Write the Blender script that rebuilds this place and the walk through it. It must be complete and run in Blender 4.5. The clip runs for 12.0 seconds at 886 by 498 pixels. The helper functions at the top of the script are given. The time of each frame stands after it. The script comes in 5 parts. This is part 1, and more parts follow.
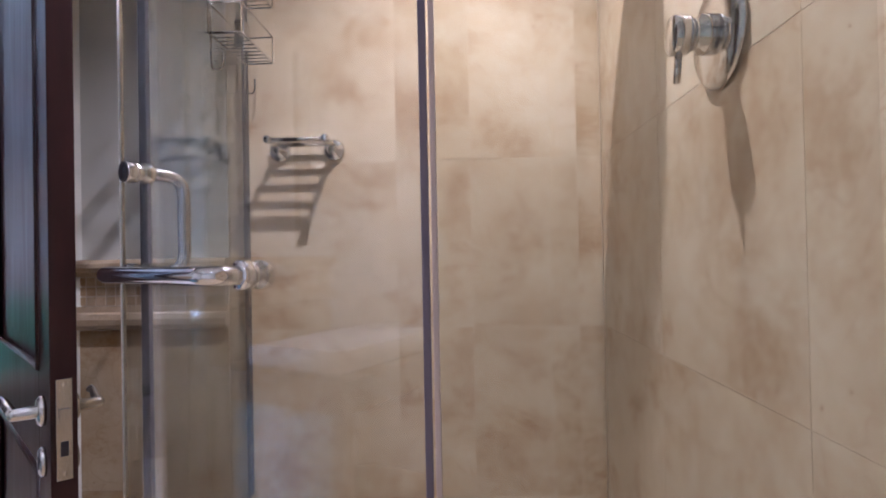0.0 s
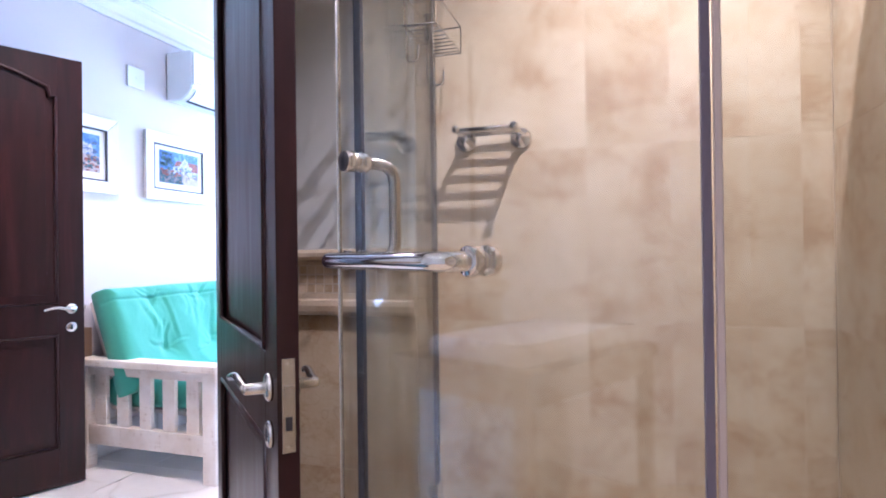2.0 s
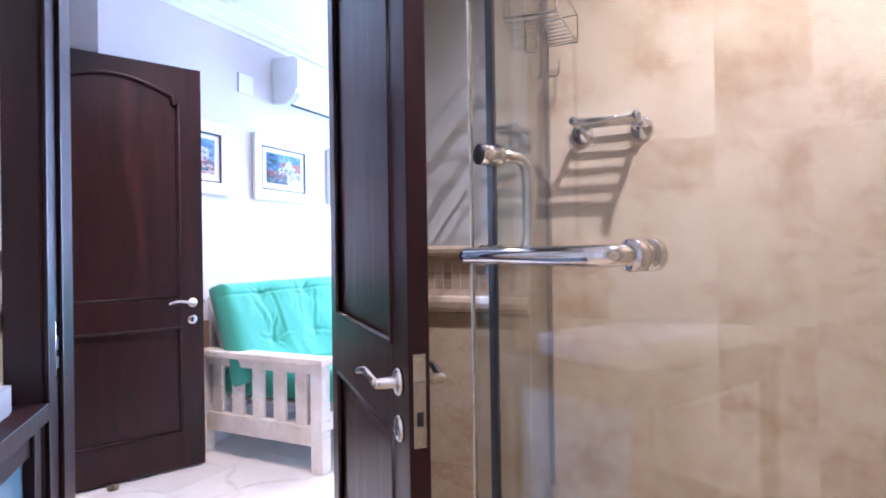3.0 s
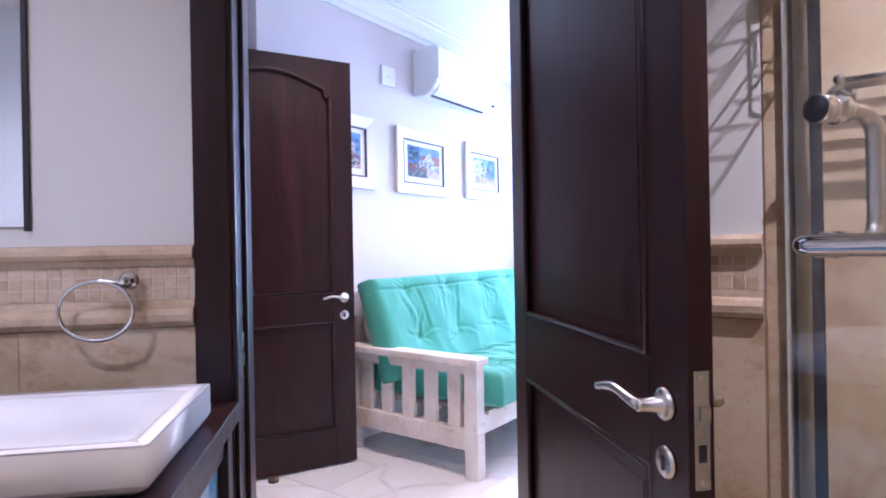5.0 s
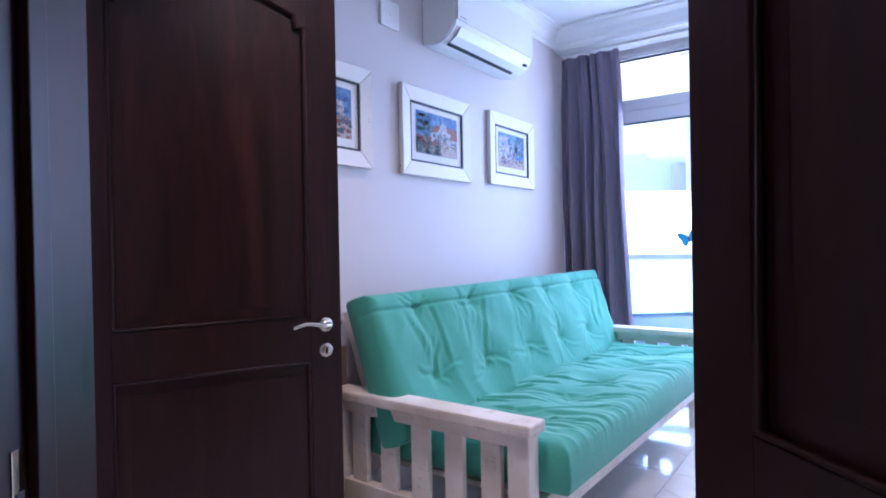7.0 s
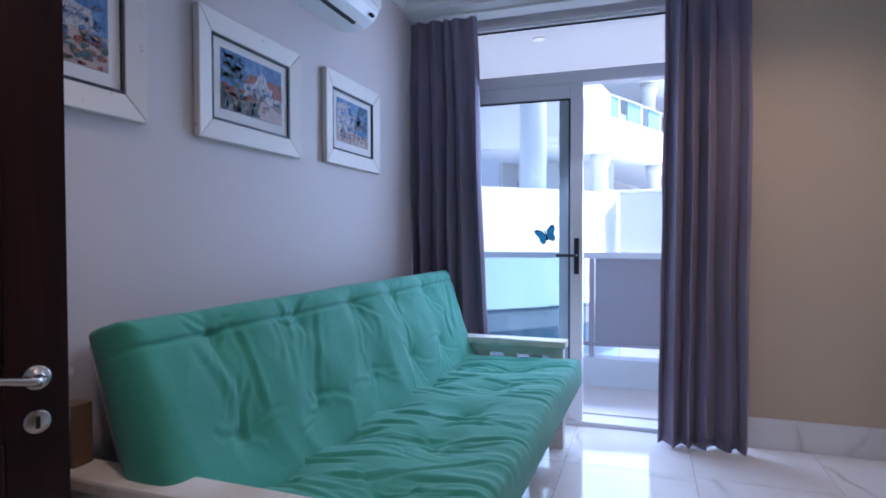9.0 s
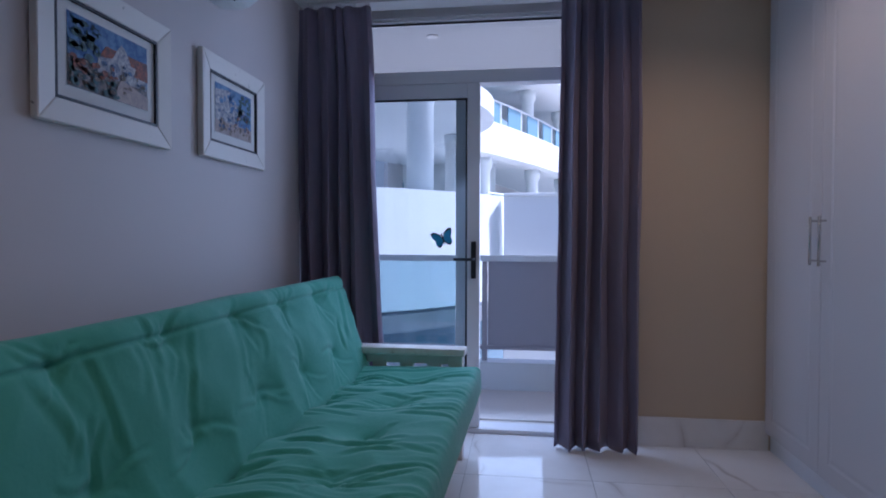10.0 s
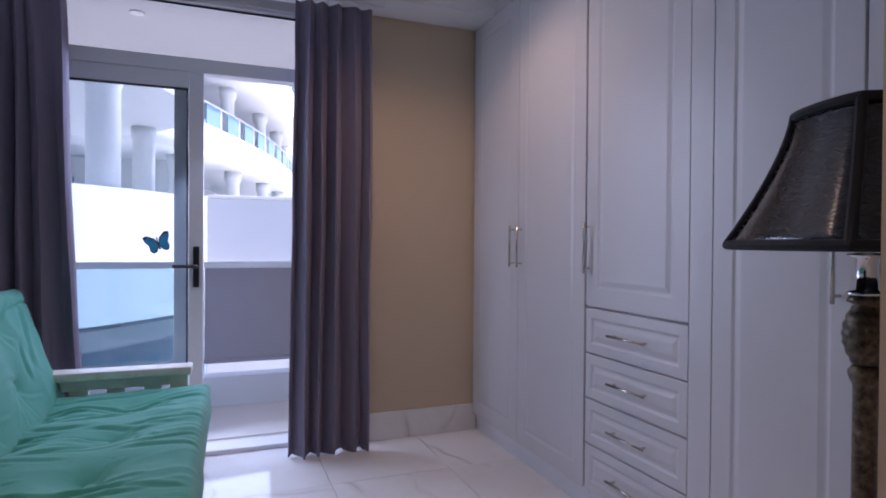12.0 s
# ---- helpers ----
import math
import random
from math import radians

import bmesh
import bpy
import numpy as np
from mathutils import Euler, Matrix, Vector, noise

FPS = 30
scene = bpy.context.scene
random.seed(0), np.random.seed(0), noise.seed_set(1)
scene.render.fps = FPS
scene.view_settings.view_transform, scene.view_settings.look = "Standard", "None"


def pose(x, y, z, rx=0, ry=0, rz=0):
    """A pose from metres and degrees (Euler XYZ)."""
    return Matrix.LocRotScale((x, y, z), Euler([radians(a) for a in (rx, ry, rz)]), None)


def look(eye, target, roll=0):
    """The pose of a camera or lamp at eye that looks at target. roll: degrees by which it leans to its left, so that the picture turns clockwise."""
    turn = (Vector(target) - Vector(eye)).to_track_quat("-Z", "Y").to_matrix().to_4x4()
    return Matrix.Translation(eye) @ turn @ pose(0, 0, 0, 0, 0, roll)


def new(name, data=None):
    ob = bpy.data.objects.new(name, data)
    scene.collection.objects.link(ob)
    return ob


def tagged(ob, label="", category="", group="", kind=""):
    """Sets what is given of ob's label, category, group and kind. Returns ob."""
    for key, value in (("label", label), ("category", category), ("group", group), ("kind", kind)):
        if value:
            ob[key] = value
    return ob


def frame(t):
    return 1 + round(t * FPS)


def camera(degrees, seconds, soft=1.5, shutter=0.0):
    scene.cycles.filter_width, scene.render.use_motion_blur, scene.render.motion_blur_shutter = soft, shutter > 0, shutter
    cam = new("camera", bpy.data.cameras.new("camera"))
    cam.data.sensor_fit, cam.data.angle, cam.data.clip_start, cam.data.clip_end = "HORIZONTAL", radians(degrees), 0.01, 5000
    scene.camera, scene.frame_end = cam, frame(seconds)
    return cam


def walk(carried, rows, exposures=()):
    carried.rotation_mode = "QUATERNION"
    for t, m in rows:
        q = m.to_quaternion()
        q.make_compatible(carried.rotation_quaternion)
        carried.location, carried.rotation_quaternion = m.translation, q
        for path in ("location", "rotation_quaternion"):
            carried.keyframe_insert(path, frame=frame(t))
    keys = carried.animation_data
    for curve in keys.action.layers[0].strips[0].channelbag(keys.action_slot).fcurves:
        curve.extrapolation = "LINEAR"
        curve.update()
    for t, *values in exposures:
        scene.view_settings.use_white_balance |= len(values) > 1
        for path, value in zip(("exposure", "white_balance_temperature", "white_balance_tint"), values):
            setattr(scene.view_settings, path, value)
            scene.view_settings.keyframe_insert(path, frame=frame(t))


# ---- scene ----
cam = camera(74.4, 12.0, soft=1.9)
PATH = [
    (0.0, 0.025, 0.020, 1.107, 2.17, 0.56, 1.09),
    (0.5, -0.003, 0.026, 1.107, 5.89, 0.42, 0.88),
    (1.0, -0.025, 0.035, 1.106, 9.70, 0.20, 0.78),
    (1.5, -0.049, 0.048, 1.099, 13.15, 0.34, 0.86),
    (2.0, -0.080, 0.059, 1.097, 17.01, 0.33, 0.73),
    (2.5, -0.118, 0.061, 1.096, 21.18, 0.26, 0.95),
    (3.0, -0.169, 0.050, 1.094, 25.11, 0.20, 0.86),
    (3.5, -0.219, 0.024, 1.103, 28.79, 0.11, 1.01),
    (3.7, -0.238, 0.019, 1.100, 29.82, 0.10, 1.00),
    (5.3, -0.546, 0.164, 1.090, 36.21, -0.11, 1.21),
    (5.5, -0.601, 0.226, 1.091, 36.36, -0.16, 1.30),
    (6.0, -0.761, 0.444, 1.116, 36.26, -0.39, 0.89),
    (6.5, -0.932, 0.631, 1.111, 36.22, -0.52, 1.02),
    (6.7, -1.017, 0.714, 1.118, 35.91, -0.46, 1.04),
    (8.3, -1.367, 1.236, 1.116, 29.31, -1.11, 0.66),
    (8.5, -1.419, 1.323, 1.120, 26.75, -1.02, 0.41),
    (9.0, -1.482, 1.398, 1.128, 18.96, -1.27, 0.12),
    (9.5, -1.542, 1.474, 1.124, 13.27, -1.16, -0.02),
    (10.0, -1.589, 1.554, 1.144, 7.55, -1.24, -0.12),
    (10.5, -1.650, 1.588, 1.157, -0.08, -1.20, -0.31),
    (11.0, -1.707, 1.601, 1.145, -8.64, -0.77, -0.39),
    (11.5, -1.747, 1.597, 1.145, -15.67, -0.66, -0.46),
    (12.0, -1.764, 1.590, 1.141, -21.32, -0.56, -0.41),
]
EXPOSURES = [(0.0, 3.3, 5150, 26), (1.0, 3.4, 5150, 26), (2.5, 3.85, 5100, 28), (3.7, 3.8, 5150, 30), (5.5, 3.25, 5250, 36), (6.0, 2.97, 5150, 34), (6.5, 2.65, 5150, 34), (8.5, 1.85, 5350, 28), (9.5, 0.7, 5400, 28), (10.5, 0.15, 5350, 31), (11.0, 0.2, 5500, 32), (11.5, 0.55, 5800, 35), (12.0, 0.85, 6000, 36)]
walk(cam, [(t, pose(x, y, z, 90 + pitch, roll, yaw)) for t, x, y, z, yaw, pitch, roll in PATH], EXPOSURES)

# ---------------------------------------------------------------- light
world = bpy.data.worlds.new("sky")
scene.world = world
world.use_nodes = True
wn = world.node_tree
sky = wn.nodes.new("ShaderNodeTexSky")
sky.sky_type = "NISHITA"
sky.sun_disc = False
sky.sun_elevation, sky.sun_rotation = radians(59), radians(95)
bg = wn.nodes["Background"]
wn.links.new(sky.outputs[0], bg.inputs[0])
bg.inputs[1].default_value = 0.15


def lamp(name, kind, m, power, colour=(1, 1, 1), **more):
    data = bpy.data.lights.new(name, kind)
    data.energy, data.color = power, colour
    for key, value in more.items():
        if key == "size":
            data.size = value
        elif key == "size_y":
            data.shape, data.size_y = "RECTANGLE", value
        elif key == "angle":
            data.angle = value
        elif key == "radius":
            data.shadow_soft_size = value
        elif key == "cone":
            data.spot_size, data.spot_blend = value, 0.9
    ob = new(name, data)
    ob.matrix_world = m
    return ob


lamp("sun", "SUN", look((0, 0, 0), (-0.60, 0.05, -1.0)), 5.0, (1, 0.98, 0.93), angle=radians(0.5))
# daylight in the balcony opening
lamp("window_daylight", "AREA", look((-1.9, 5.02, 1.25), (-1.6, 3.0, 0.65)), 13.0, (0.60, 0.80, 1.0), size=1.0, size_y=2.0)
WARM = (1.0, 0.885, 0.75)
COOL = (1.0, 0.95, 0.90)
# one small sharp downlight over the shower
SHOWER_LAMP = (0.02, 1.14)
lamp("shower_led", "SPOT", look((*SHOWER_LAMP, 2.44), (*SHOWER_LAMP, 0)), 12.5, WARM, radius=0.012, cone=radians(125))
for x, y in ((-0.35, -0.5), (-1.5, -0.4)):
    lamp("bath_spot", "SPOT", look((x, y, 2.44), (x, y, 0)), 8.5 if x < -1 else 3.3, COOL, radius=0.04, cone=radians(150))
ROOM_SPOTS = ((-0.85, 3.95), (-1.55, 3.3), (-2.1, 1.9))
for (x, y), power in zip(ROOM_SPOTS, (11.5, 2.6, 12.0)):
    lamp("room_spot", "SPOT", look((x, y, 2.53), (x, y, 0)), power, (1.0, 0.74, 0.48), radius=0.04, cone=radians(118 if y < 2 else 140))


# ---------------------------------------------------------------- materials
def material(name, base=(0.8, 0.8, 0.8), rough=0.5, metal=0.0, build=None, **inputs):
    m = bpy.data.materials.new(name)
    m.use_nodes = True
    nt = m.node_tree
    p = nt.nodes["Principled BSDF"]
    p.inputs["Base Color"].default_value = (*base, 1)
    p.inputs["Roughness"].default_value, p.inputs["Metallic"].default_value = rough, metal
    for key, value in inputs.items():
        p.inputs[key.replace("_", " ")].default_value = value
    if build:
        build(nt, p)
    return m


def node(nt, kind, **values):
    n = nt.nodes.new("ShaderNode" + kind)
    for key, value in values.items():
        n.inputs[key.replace("_", " ")].default_value = value
    return n


def where(nt, scale=(1, 1, 1), shift=False):
    """Object coordinates in metres, moved by a random step for each object."""
    c = nt.nodes.new("ShaderNodeNewGeometry")
    m = nt.nodes.new("ShaderNodeMapping")
    m.inputs["Scale"].default_value = scale
    nt.links.new(c.outputs["Position"], m.inputs["Vector"])
    if shift:
        info = nt.nodes.new("ShaderNodeObjectInfo")
        mul = nt.nodes.new("ShaderNodeVectorMath")
        mul.operation = "SCALE"
        mul.inputs[0].default_value = (7, 11, 5)
        nt.links.new(info.outputs["Random"], mul.inputs["Scale"])
        nt.links.new(mul.outputs[0], m.inputs["Location"])
    return m.outputs[0]


def ramp(nt, source, *stops):
    r = nt.nodes.new("ShaderNodeValToRGB")
    el = r.color_ramp.elements
    while len(el) < len(stops):
        el.new(0.5)
    for e, (at, colour) in zip(el, stops):
        e.position, e.color = at, (*colour, 1)
    nt.links.new(source, r.inputs[0])
    return r.outputs[0]


def noise_tex(nt, vec, scale, detail=4, rough=0.55, warp=0.0):
    n = node(nt, "TexNoise", Scale=scale, Detail=detail, Roughness=rough, Distortion=warp)
    nt.links.new(vec, n.inputs["Vector"])
    return n.outputs["Fac"]


def mix(nt, a, b, fac, blend="MIX"):
    n = nt.nodes.new("ShaderNodeMix")
    n.data_type, n.blend_type = "RGBA", blend
    for socket, value in ((n.inputs[0], fac), (n.inputs[6], a), (n.inputs[7], b)):
        if isinstance(value, (int, float)):
            socket.default_value = value
        elif isinstance(value, tuple):
            socket.default_value = (*value, 1)
        else:
            nt.links.new(value, socket)
    return n.outputs[2]


def bump(nt, p, height, strength=0.2, distance=0.002):
    b = node(nt, "Bump", Strength=strength, Distance=distance)
    nt.links.new(height, b.inputs["Height"])
    nt.links.new(b.outputs[0], p.inputs["Normal"])


def rough_from(nt, p, source, lo, hi):
    r = node(nt, "MapRange", From_Min=0.3, From_Max=0.7, To_Min=lo, To_Max=hi)
    nt.links.new(source, r.inputs[0])
    nt.links.new(r.outputs[0], p.inputs["Roughness"])


def plaster(base, scale=60):
    def build(nt, p):
        v = where(nt)
        big = noise_tex(nt, v, 1.3, 3)
        c = mix(nt, base, tuple(b * 0.93 for b in base), big)
        nt.links.new(c, p.inputs["Base Color"])
        bump(nt, p, noise_tex(nt, v, scale, 5), 0.10, 0.001)
    return build


def travertine(nt, p, light=(0.60, 0.49, 0.34), mid=(0.55, 0.43, 0.285), dark=(0.44, 0.31, 0.185)):
    v = where(nt, shift=True)
    cloud = noise_tex(nt, v, 3.4, 9, 0.70, 0.2)
    base = ramp(nt, cloud, (0.34, dark), (0.46, mid), (0.56, light), (0.72, (0.64, 0.54, 0.40)))
    drift = noise_tex(nt, where(nt, (1.5, 1.5, 2.2), True), 2.3, 10, 0.78, 0.25)
    base = mix(nt, base, (0.66, 0.57, 0.43), ramp(nt, drift, (0.50, (0, 0, 0)), (0.66, (0.6, 0.6, 0.6))))
    base = mix(nt, base, (0.40, 0.262, 0.15), ramp(nt, drift, (0.34, (0.75, 0.75, 0.75)), (0.47, (0, 0, 0))))
    vein = node(nt, "TexVoronoi", Scale=9.0, Randomness=1.0)
    vein.feature = "DISTANCE_TO_EDGE"
    warp = mix(nt, v, noise_node_vec(nt, v, 5.0), 0.25)
    nt.links.new(warp, vein.inputs["Vector"])
    lines = ramp(nt, vein.outputs["Distance"], (0.0, (0.22, 0.22, 0.22)), (0.014, (0, 0, 0)))
    pit = noise_tex(nt, v, 38, 4, 0.7)
    spots = ramp(nt, pit, (0.66, (0, 0, 0)), (0.74, (0.55, 0.55, 0.55)))
    c = mix(nt, base, (0.33, 0.19, 0.10), lines)
    c = mix(nt, c, (0.28, 0.16, 0.09), spots)
    info = nt.nodes.new("ShaderNodeObjectInfo")
    tone = ramp(nt, info.outputs["Random"], (0.0, (0.86, 0.83, 0.78)), (1.0, (1.02, 1.02, 1.02)))
    c = mix(nt, c, tone, 1.0, "MULTIPLY")
    nt.links.new(c, p.inputs["Base Color"])
    rough_from(nt, p, cloud, 0.10, 0.2)


def noise_node_vec(nt, vec, scale):
    n = node(nt, "TexNoise", Scale=scale, Detail=2.0)
    nt.links.new(vec, n.inputs["Vector"])
    return n.outputs["Color"]


def marble(nt, p):
    v = where(nt, shift=True)
    warped = mix(nt, v, noise_node_vec(nt, v, 1.6), 0.35)
    vein = node(nt, "TexVoronoi", Scale=1.7, Randomness=1.0)
    vein.feature = "DISTANCE_TO_EDGE"
    nt.links.new(warped, vein.inputs["Vector"])
    cloud = noise_tex(nt, v, 2.2, 5, 0.6)
    width = ramp(nt, cloud, (0.42, (0, 0, 0)), (0.62, (1, 1, 1)))
    lines = ramp(nt, vein.outputs["Distance"], (0.0, (0.75, 0.75, 0.75)), (0.006, (0.35, 0.35, 0.35)), (0.03, (0, 0, 0)))
    fac = mix(nt, lines, width, 1.0, "MULTIPLY")
    base = ramp(nt, cloud, (0.35, (0.76, 0.74, 0.72)), (0.6, (0.85, 0.84, 0.83)))
    c = mix(nt, base, (0.36, 0.30, 0.26), fac)
    nt.links.new(c, p.inputs["Base Color"])
    rough_from(nt, p, noise_tex(nt, v, 14, 3), 0.05, 0.11)


def dark_wood(nt, p):
    v = where(nt, (6, 6, 0.7), True)
    grain = noise_tex(nt, v, 3.0, 7, 0.62, 0.9)
    c = ramp(nt, grain, (0.3, (0.009, 0.0032, 0.0038)), (0.55, (0.021, 0.0052, 0.0057)), (0.8, (0.046, 0.0095, 0.0088)))
    nt.links.new(c, p.inputs["Base Color"])
    rough_from(nt, p, grain, 0.30, 0.40)
    bump(nt, p, grain, 0.015, 0.001)


def white_wood(nt, p):
    """White-washed pine, the paint worn through in streaks."""
    v = where(nt, (3, 3, 30), True)
    v2 = where(nt, (22, 3, 3), True)
    a, b = noise_tex(nt, v, 2.0, 6, 0.65), noise_tex(nt, v2, 2.0, 6, 0.65)
    worn = ramp(nt, mix(nt, a, b, 0.5), (0.56, (0, 0, 0)), (0.70, (0.75, 0.75, 0.75)))
    blot = noise_tex(nt, where(nt), 5.0, 4)
    paint = ramp(nt, blot, (0.35, (0.66, 0.58, 0.50)), (0.6, (0.80, 0.75, 0.70)))
    c = mix(nt, paint, (0.36, 0.24, 0.16), worn)
    nt.links.new(c, p.inputs["Base Color"])
    bump(nt, p, a, 0.3, 0.0015)


def worn_frame(nt, p):
    v = where(nt, (1, 1, 1), True)
    n = noise_tex(nt, v, 9, 6, 0.72, 1.5)
    worn = ramp(nt, n, (0.635, (0, 0, 0)), (0.69, (0.8, 0.8, 0.8)))
    c = mix(nt, (0.78, 0.74, 0.70), (0.06, 0.045, 0.04), worn)
    nt.links.new(c, p.inputs["Base Color"])
    bump(nt, p, n, 0.2, 0.001)


def fabric(base, dark, weave=900):
    def build(nt, p):
        v = where(nt)
        blot = noise_tex(nt, v, 3.2, 5, 0.6)
        fine = noise_tex(nt, v, weave, 2)
        c = mix(nt, base, dark, blot)
        c = mix(nt, c, tuple(0.86 * k for k in base), fine)
        nt.links.new(c, p.inputs["Base Color"])
        crumple = noise_tex(nt, where(nt, (1, 1, 1)), 34, 6, 0.65, 1.2)
        soft = noise_tex(nt, where(nt, (1, 1, 1.4)), 13, 5, 0.6, 0.9)
        bump(nt, p, mix(nt, mix(nt, crumple, soft, 0.5), fine, 0.10), 0.42, 0.006)
    return build


M = {}
M["plaster"] = material("wall_paint", rough=0.6, build=plaster((0.64, 0.585, 0.58)))
M["bath_plaster"] = material("bathroom_paint", rough=0.55, build=plaster((0.70, 0.71, 0.69)))
M["tan"] = material("tan_paint", rough=0.6, build=plaster((0.64, 0.51, 0.36)))
M["ceiling"] = material("ceiling_paint", rough=0.7, build=plaster((0.82, 0.82, 0.82)))
M["grout"] = material("grout", (0.36, 0.29, 0.21), 0.9, build=plaster((0.60, 0.47, 0.33), 200))
M["mosaic_grout"] = material("mosaic_grout", rough=0.85, build=plaster((0.60, 0.52, 0.42), 200))
M["floor_grout"] = material("pale_grout", (0.55, 0.53, 0.51), 0.8, build=plaster((0.52, 0.50, 0.48), 200))
M["travertine"] = material("travertine", rough=0.15, build=travertine)
M["mosaic"] = material("mosaic_stone", rough=0.35, build=lambda nt, p: travertine(nt, p, (0.66, 0.54, 0.40), (0.54, 0.42, 0.29), (0.38, 0.27, 0.17)))
M["marble"] = material("marble_tile", rough=0.08, build=marble)
M["dark_wood"] = material("dark_stained_wood", rough=0.3, build=dark_wood, Specular_IOR_Level=0.32, Coat_Weight=0.06, Coat_Roughness=0.22)
M["white_wood"] = material("whitewashed_wood", rough=0.55, build=white_wood)
M["worn_frame"] = material("distressed_frame", rough=0.5, build=worn_frame)
M["lacquer"] = material("white_lacquer", rough=0.32, build=plaster((0.66, 0.645, 0.66), 25))
M["white_plastic"] = material("white_plastic", rough=0.35, build=plaster((0.80, 0.80, 0.80), 300))
M["grey_plastic"] = material("grey_plastic", (0.5, 0.5, 0.52), 0.4)
M["black"] = material("black_rubber", (0.012, 0.011, 0.016), 0.5)
M["seal"] = material("grey_seal", (0.13, 0.11, 0.14), 0.35)
M["edge_strip"] = material("clear_plastic_strip", (0.46, 0.38, 0.34), 0.3)
M["alu"] = material("white_aluminium", rough=0.35, build=plaster((0.80, 0.80, 0.82), 200))
M["chrome"] = material("chrome", (0.72, 0.72, 0.73), 0.08, 1.0)
M["mirror"] = material("silvered_glass", (0.86, 0.88, 0.88), 0.01, 1.0)
M["satin"] = material("satin_steel", (0.55, 0.53, 0.50), 0.27, 1.0)
M["mattress"] = material("green_cotton", rough=0.85, build=fabric((0.068, 0.40, 0.295), (0.045, 0.31, 0.22)), Sheen_Weight=0.2)
M["curtain"] = material("mauve_curtain", rough=0.8, build=fabric((0.245, 0.20, 0.275), (0.175, 0.145, 0.205)), Sheen_Weight=0.2)
M["ceramic"] = material("white_ceramic", (0.80, 0.80, 0.80), 0.08, Coat_Weight=0.4)
M["paper"] = material("white_mount", rough=0.8, build=plaster((0.78, 0.77, 0.76), 300))
def moire(nt, p):
    """Watered silk: fine wavy bands that catch the light."""
    w = node(nt, "TexWave", Scale=34.0, Distortion=14.0, Detail=3.0)
    w.inputs["Detail Scale"].default_value = 1.4
    w.bands_direction = "Z"
    nt.links.new(where(nt, (0.8, 0.8, 1.0)), w.inputs["Vector"])
    rough_from(nt, p, w.outputs["Fac"], 0.24, 0.28)


M["silk"] = material("black_silk", (0.004, 0.005, 0.007), 0.3, build=moire, Specular_IOR_Level=0.35, Coat_Weight=0.5, Coat_Roughness=0.10)
M["brown_wood"] = material("bare_pine", rough=0.6, build=plaster((0.24, 0.15, 0.10), 30))
M["braid"] = material("black_braid", (0.008, 0.007, 0.008), 0.8)


def antique(nt, p):
    n = noise_tex(nt, where(nt), 60, 5, 0.7)
    c = ramp(nt, n, (0.35, (0.035, 0.026, 0.02)), (0.6, (0.17, 0.125, 0.08)), (0.8, (0.36, 0.29, 0.2)))
    nt.links.new(c, p.inputs["Base Color"])
    bump(nt, p, n, 0.5, 0.003)


M["antique"] = material("antique_bronze", rough=0.42, metal=0.6, build=antique)
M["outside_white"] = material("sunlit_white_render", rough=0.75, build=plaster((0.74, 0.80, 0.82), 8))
# darker copy of the white render: shade is put into its colour
M["outside_shade"] = material("shaded_render", rough=0.75, build=plaster((0.56, 0.58, 0.60), 8))
M["balcony_stone"] = material("balcony_stone", rough=0.5, build=plaster((0.74, 0.70, 0.66), 40))
# dark blue holds the shade and pool reflection under the terrace
M["blue_shade"] = material("blue_shaded_render", rough=0.5, build=plaster((0.14, 0.24, 0.32), 6))
M["frosted"] = material("frosted_panel", rough=0.5, build=plaster((0.36, 0.36, 0.40), 20))
M["sea_glass"] = material("blue_balcony_glass", (0.16, 0.30, 0.38), 0.08)
M["light_disc"] = material("lamp_disc", (1, 1, 1))
ld = M["light_disc"].node_tree.nodes["Principled BSDF"]
ld.inputs["Emission Color"].default_value, ld.inputs["Emission Strength"].default_value = (1, 0.93, 0.8, 1), 14.0


def glass_material(name, colour, gloss=0.035):
    m = bpy.data.materials.new(name)
    m.use_nodes = True
    nt = m.node_tree
    for n in list(nt.nodes):
        nt.nodes.remove(n)
    out, t, g, mx = (nt.nodes.new("ShaderNode" + k) for k in ("OutputMaterial", "BsdfTransparent", "BsdfGlossy", "MixShader"))
    w = nt.nodes.new("ShaderNodeLayerWeight")
    w.inputs[0].default_value = 0.5
    power, f = (nt.nodes.new("ShaderNodeMath") for _ in range(2))
    power.operation, f.operation = "POWER", "MULTIPLY_ADD"
    power.inputs[1].default_value, f.inputs[1].default_value, f.inputs[2].default_value = 4.5, 0.8, gloss
    nt.links.new(w.outputs["Facing"], power.inputs[0])
    nt.links.new(power.outputs[0], f.inputs[0])
    t.inputs[0].default_value = (*colour, 1)
    g.inputs["Roughness"].default_value = 0.0
    nt.links.new(f.outputs[0], mx.inputs[0])
    nt.links.new(t.outputs[0], mx.inputs[1])
    nt.links.new(g.outputs[0], mx.inputs[2])
    nt.links.new(mx.outputs[0], out.inputs[0])
    return m


M["glass"] = glass_material("clear_glass", (0.94, 0.95, 0.945))
M["shower_door_glass"] = glass_material("shower_door_glass", (0.93, 0.945, 0.935), 0.075)
M["door_glass"] = glass_material("tinted_door_glass", (0.84, 0.88, 0.90))
M["teal_glass"] = glass_material("tinted_glass", (0.66, 0.78, 0.83))
M["green_glass"] = glass_material("shower_glass", (0.90, 0.92, 0.905))


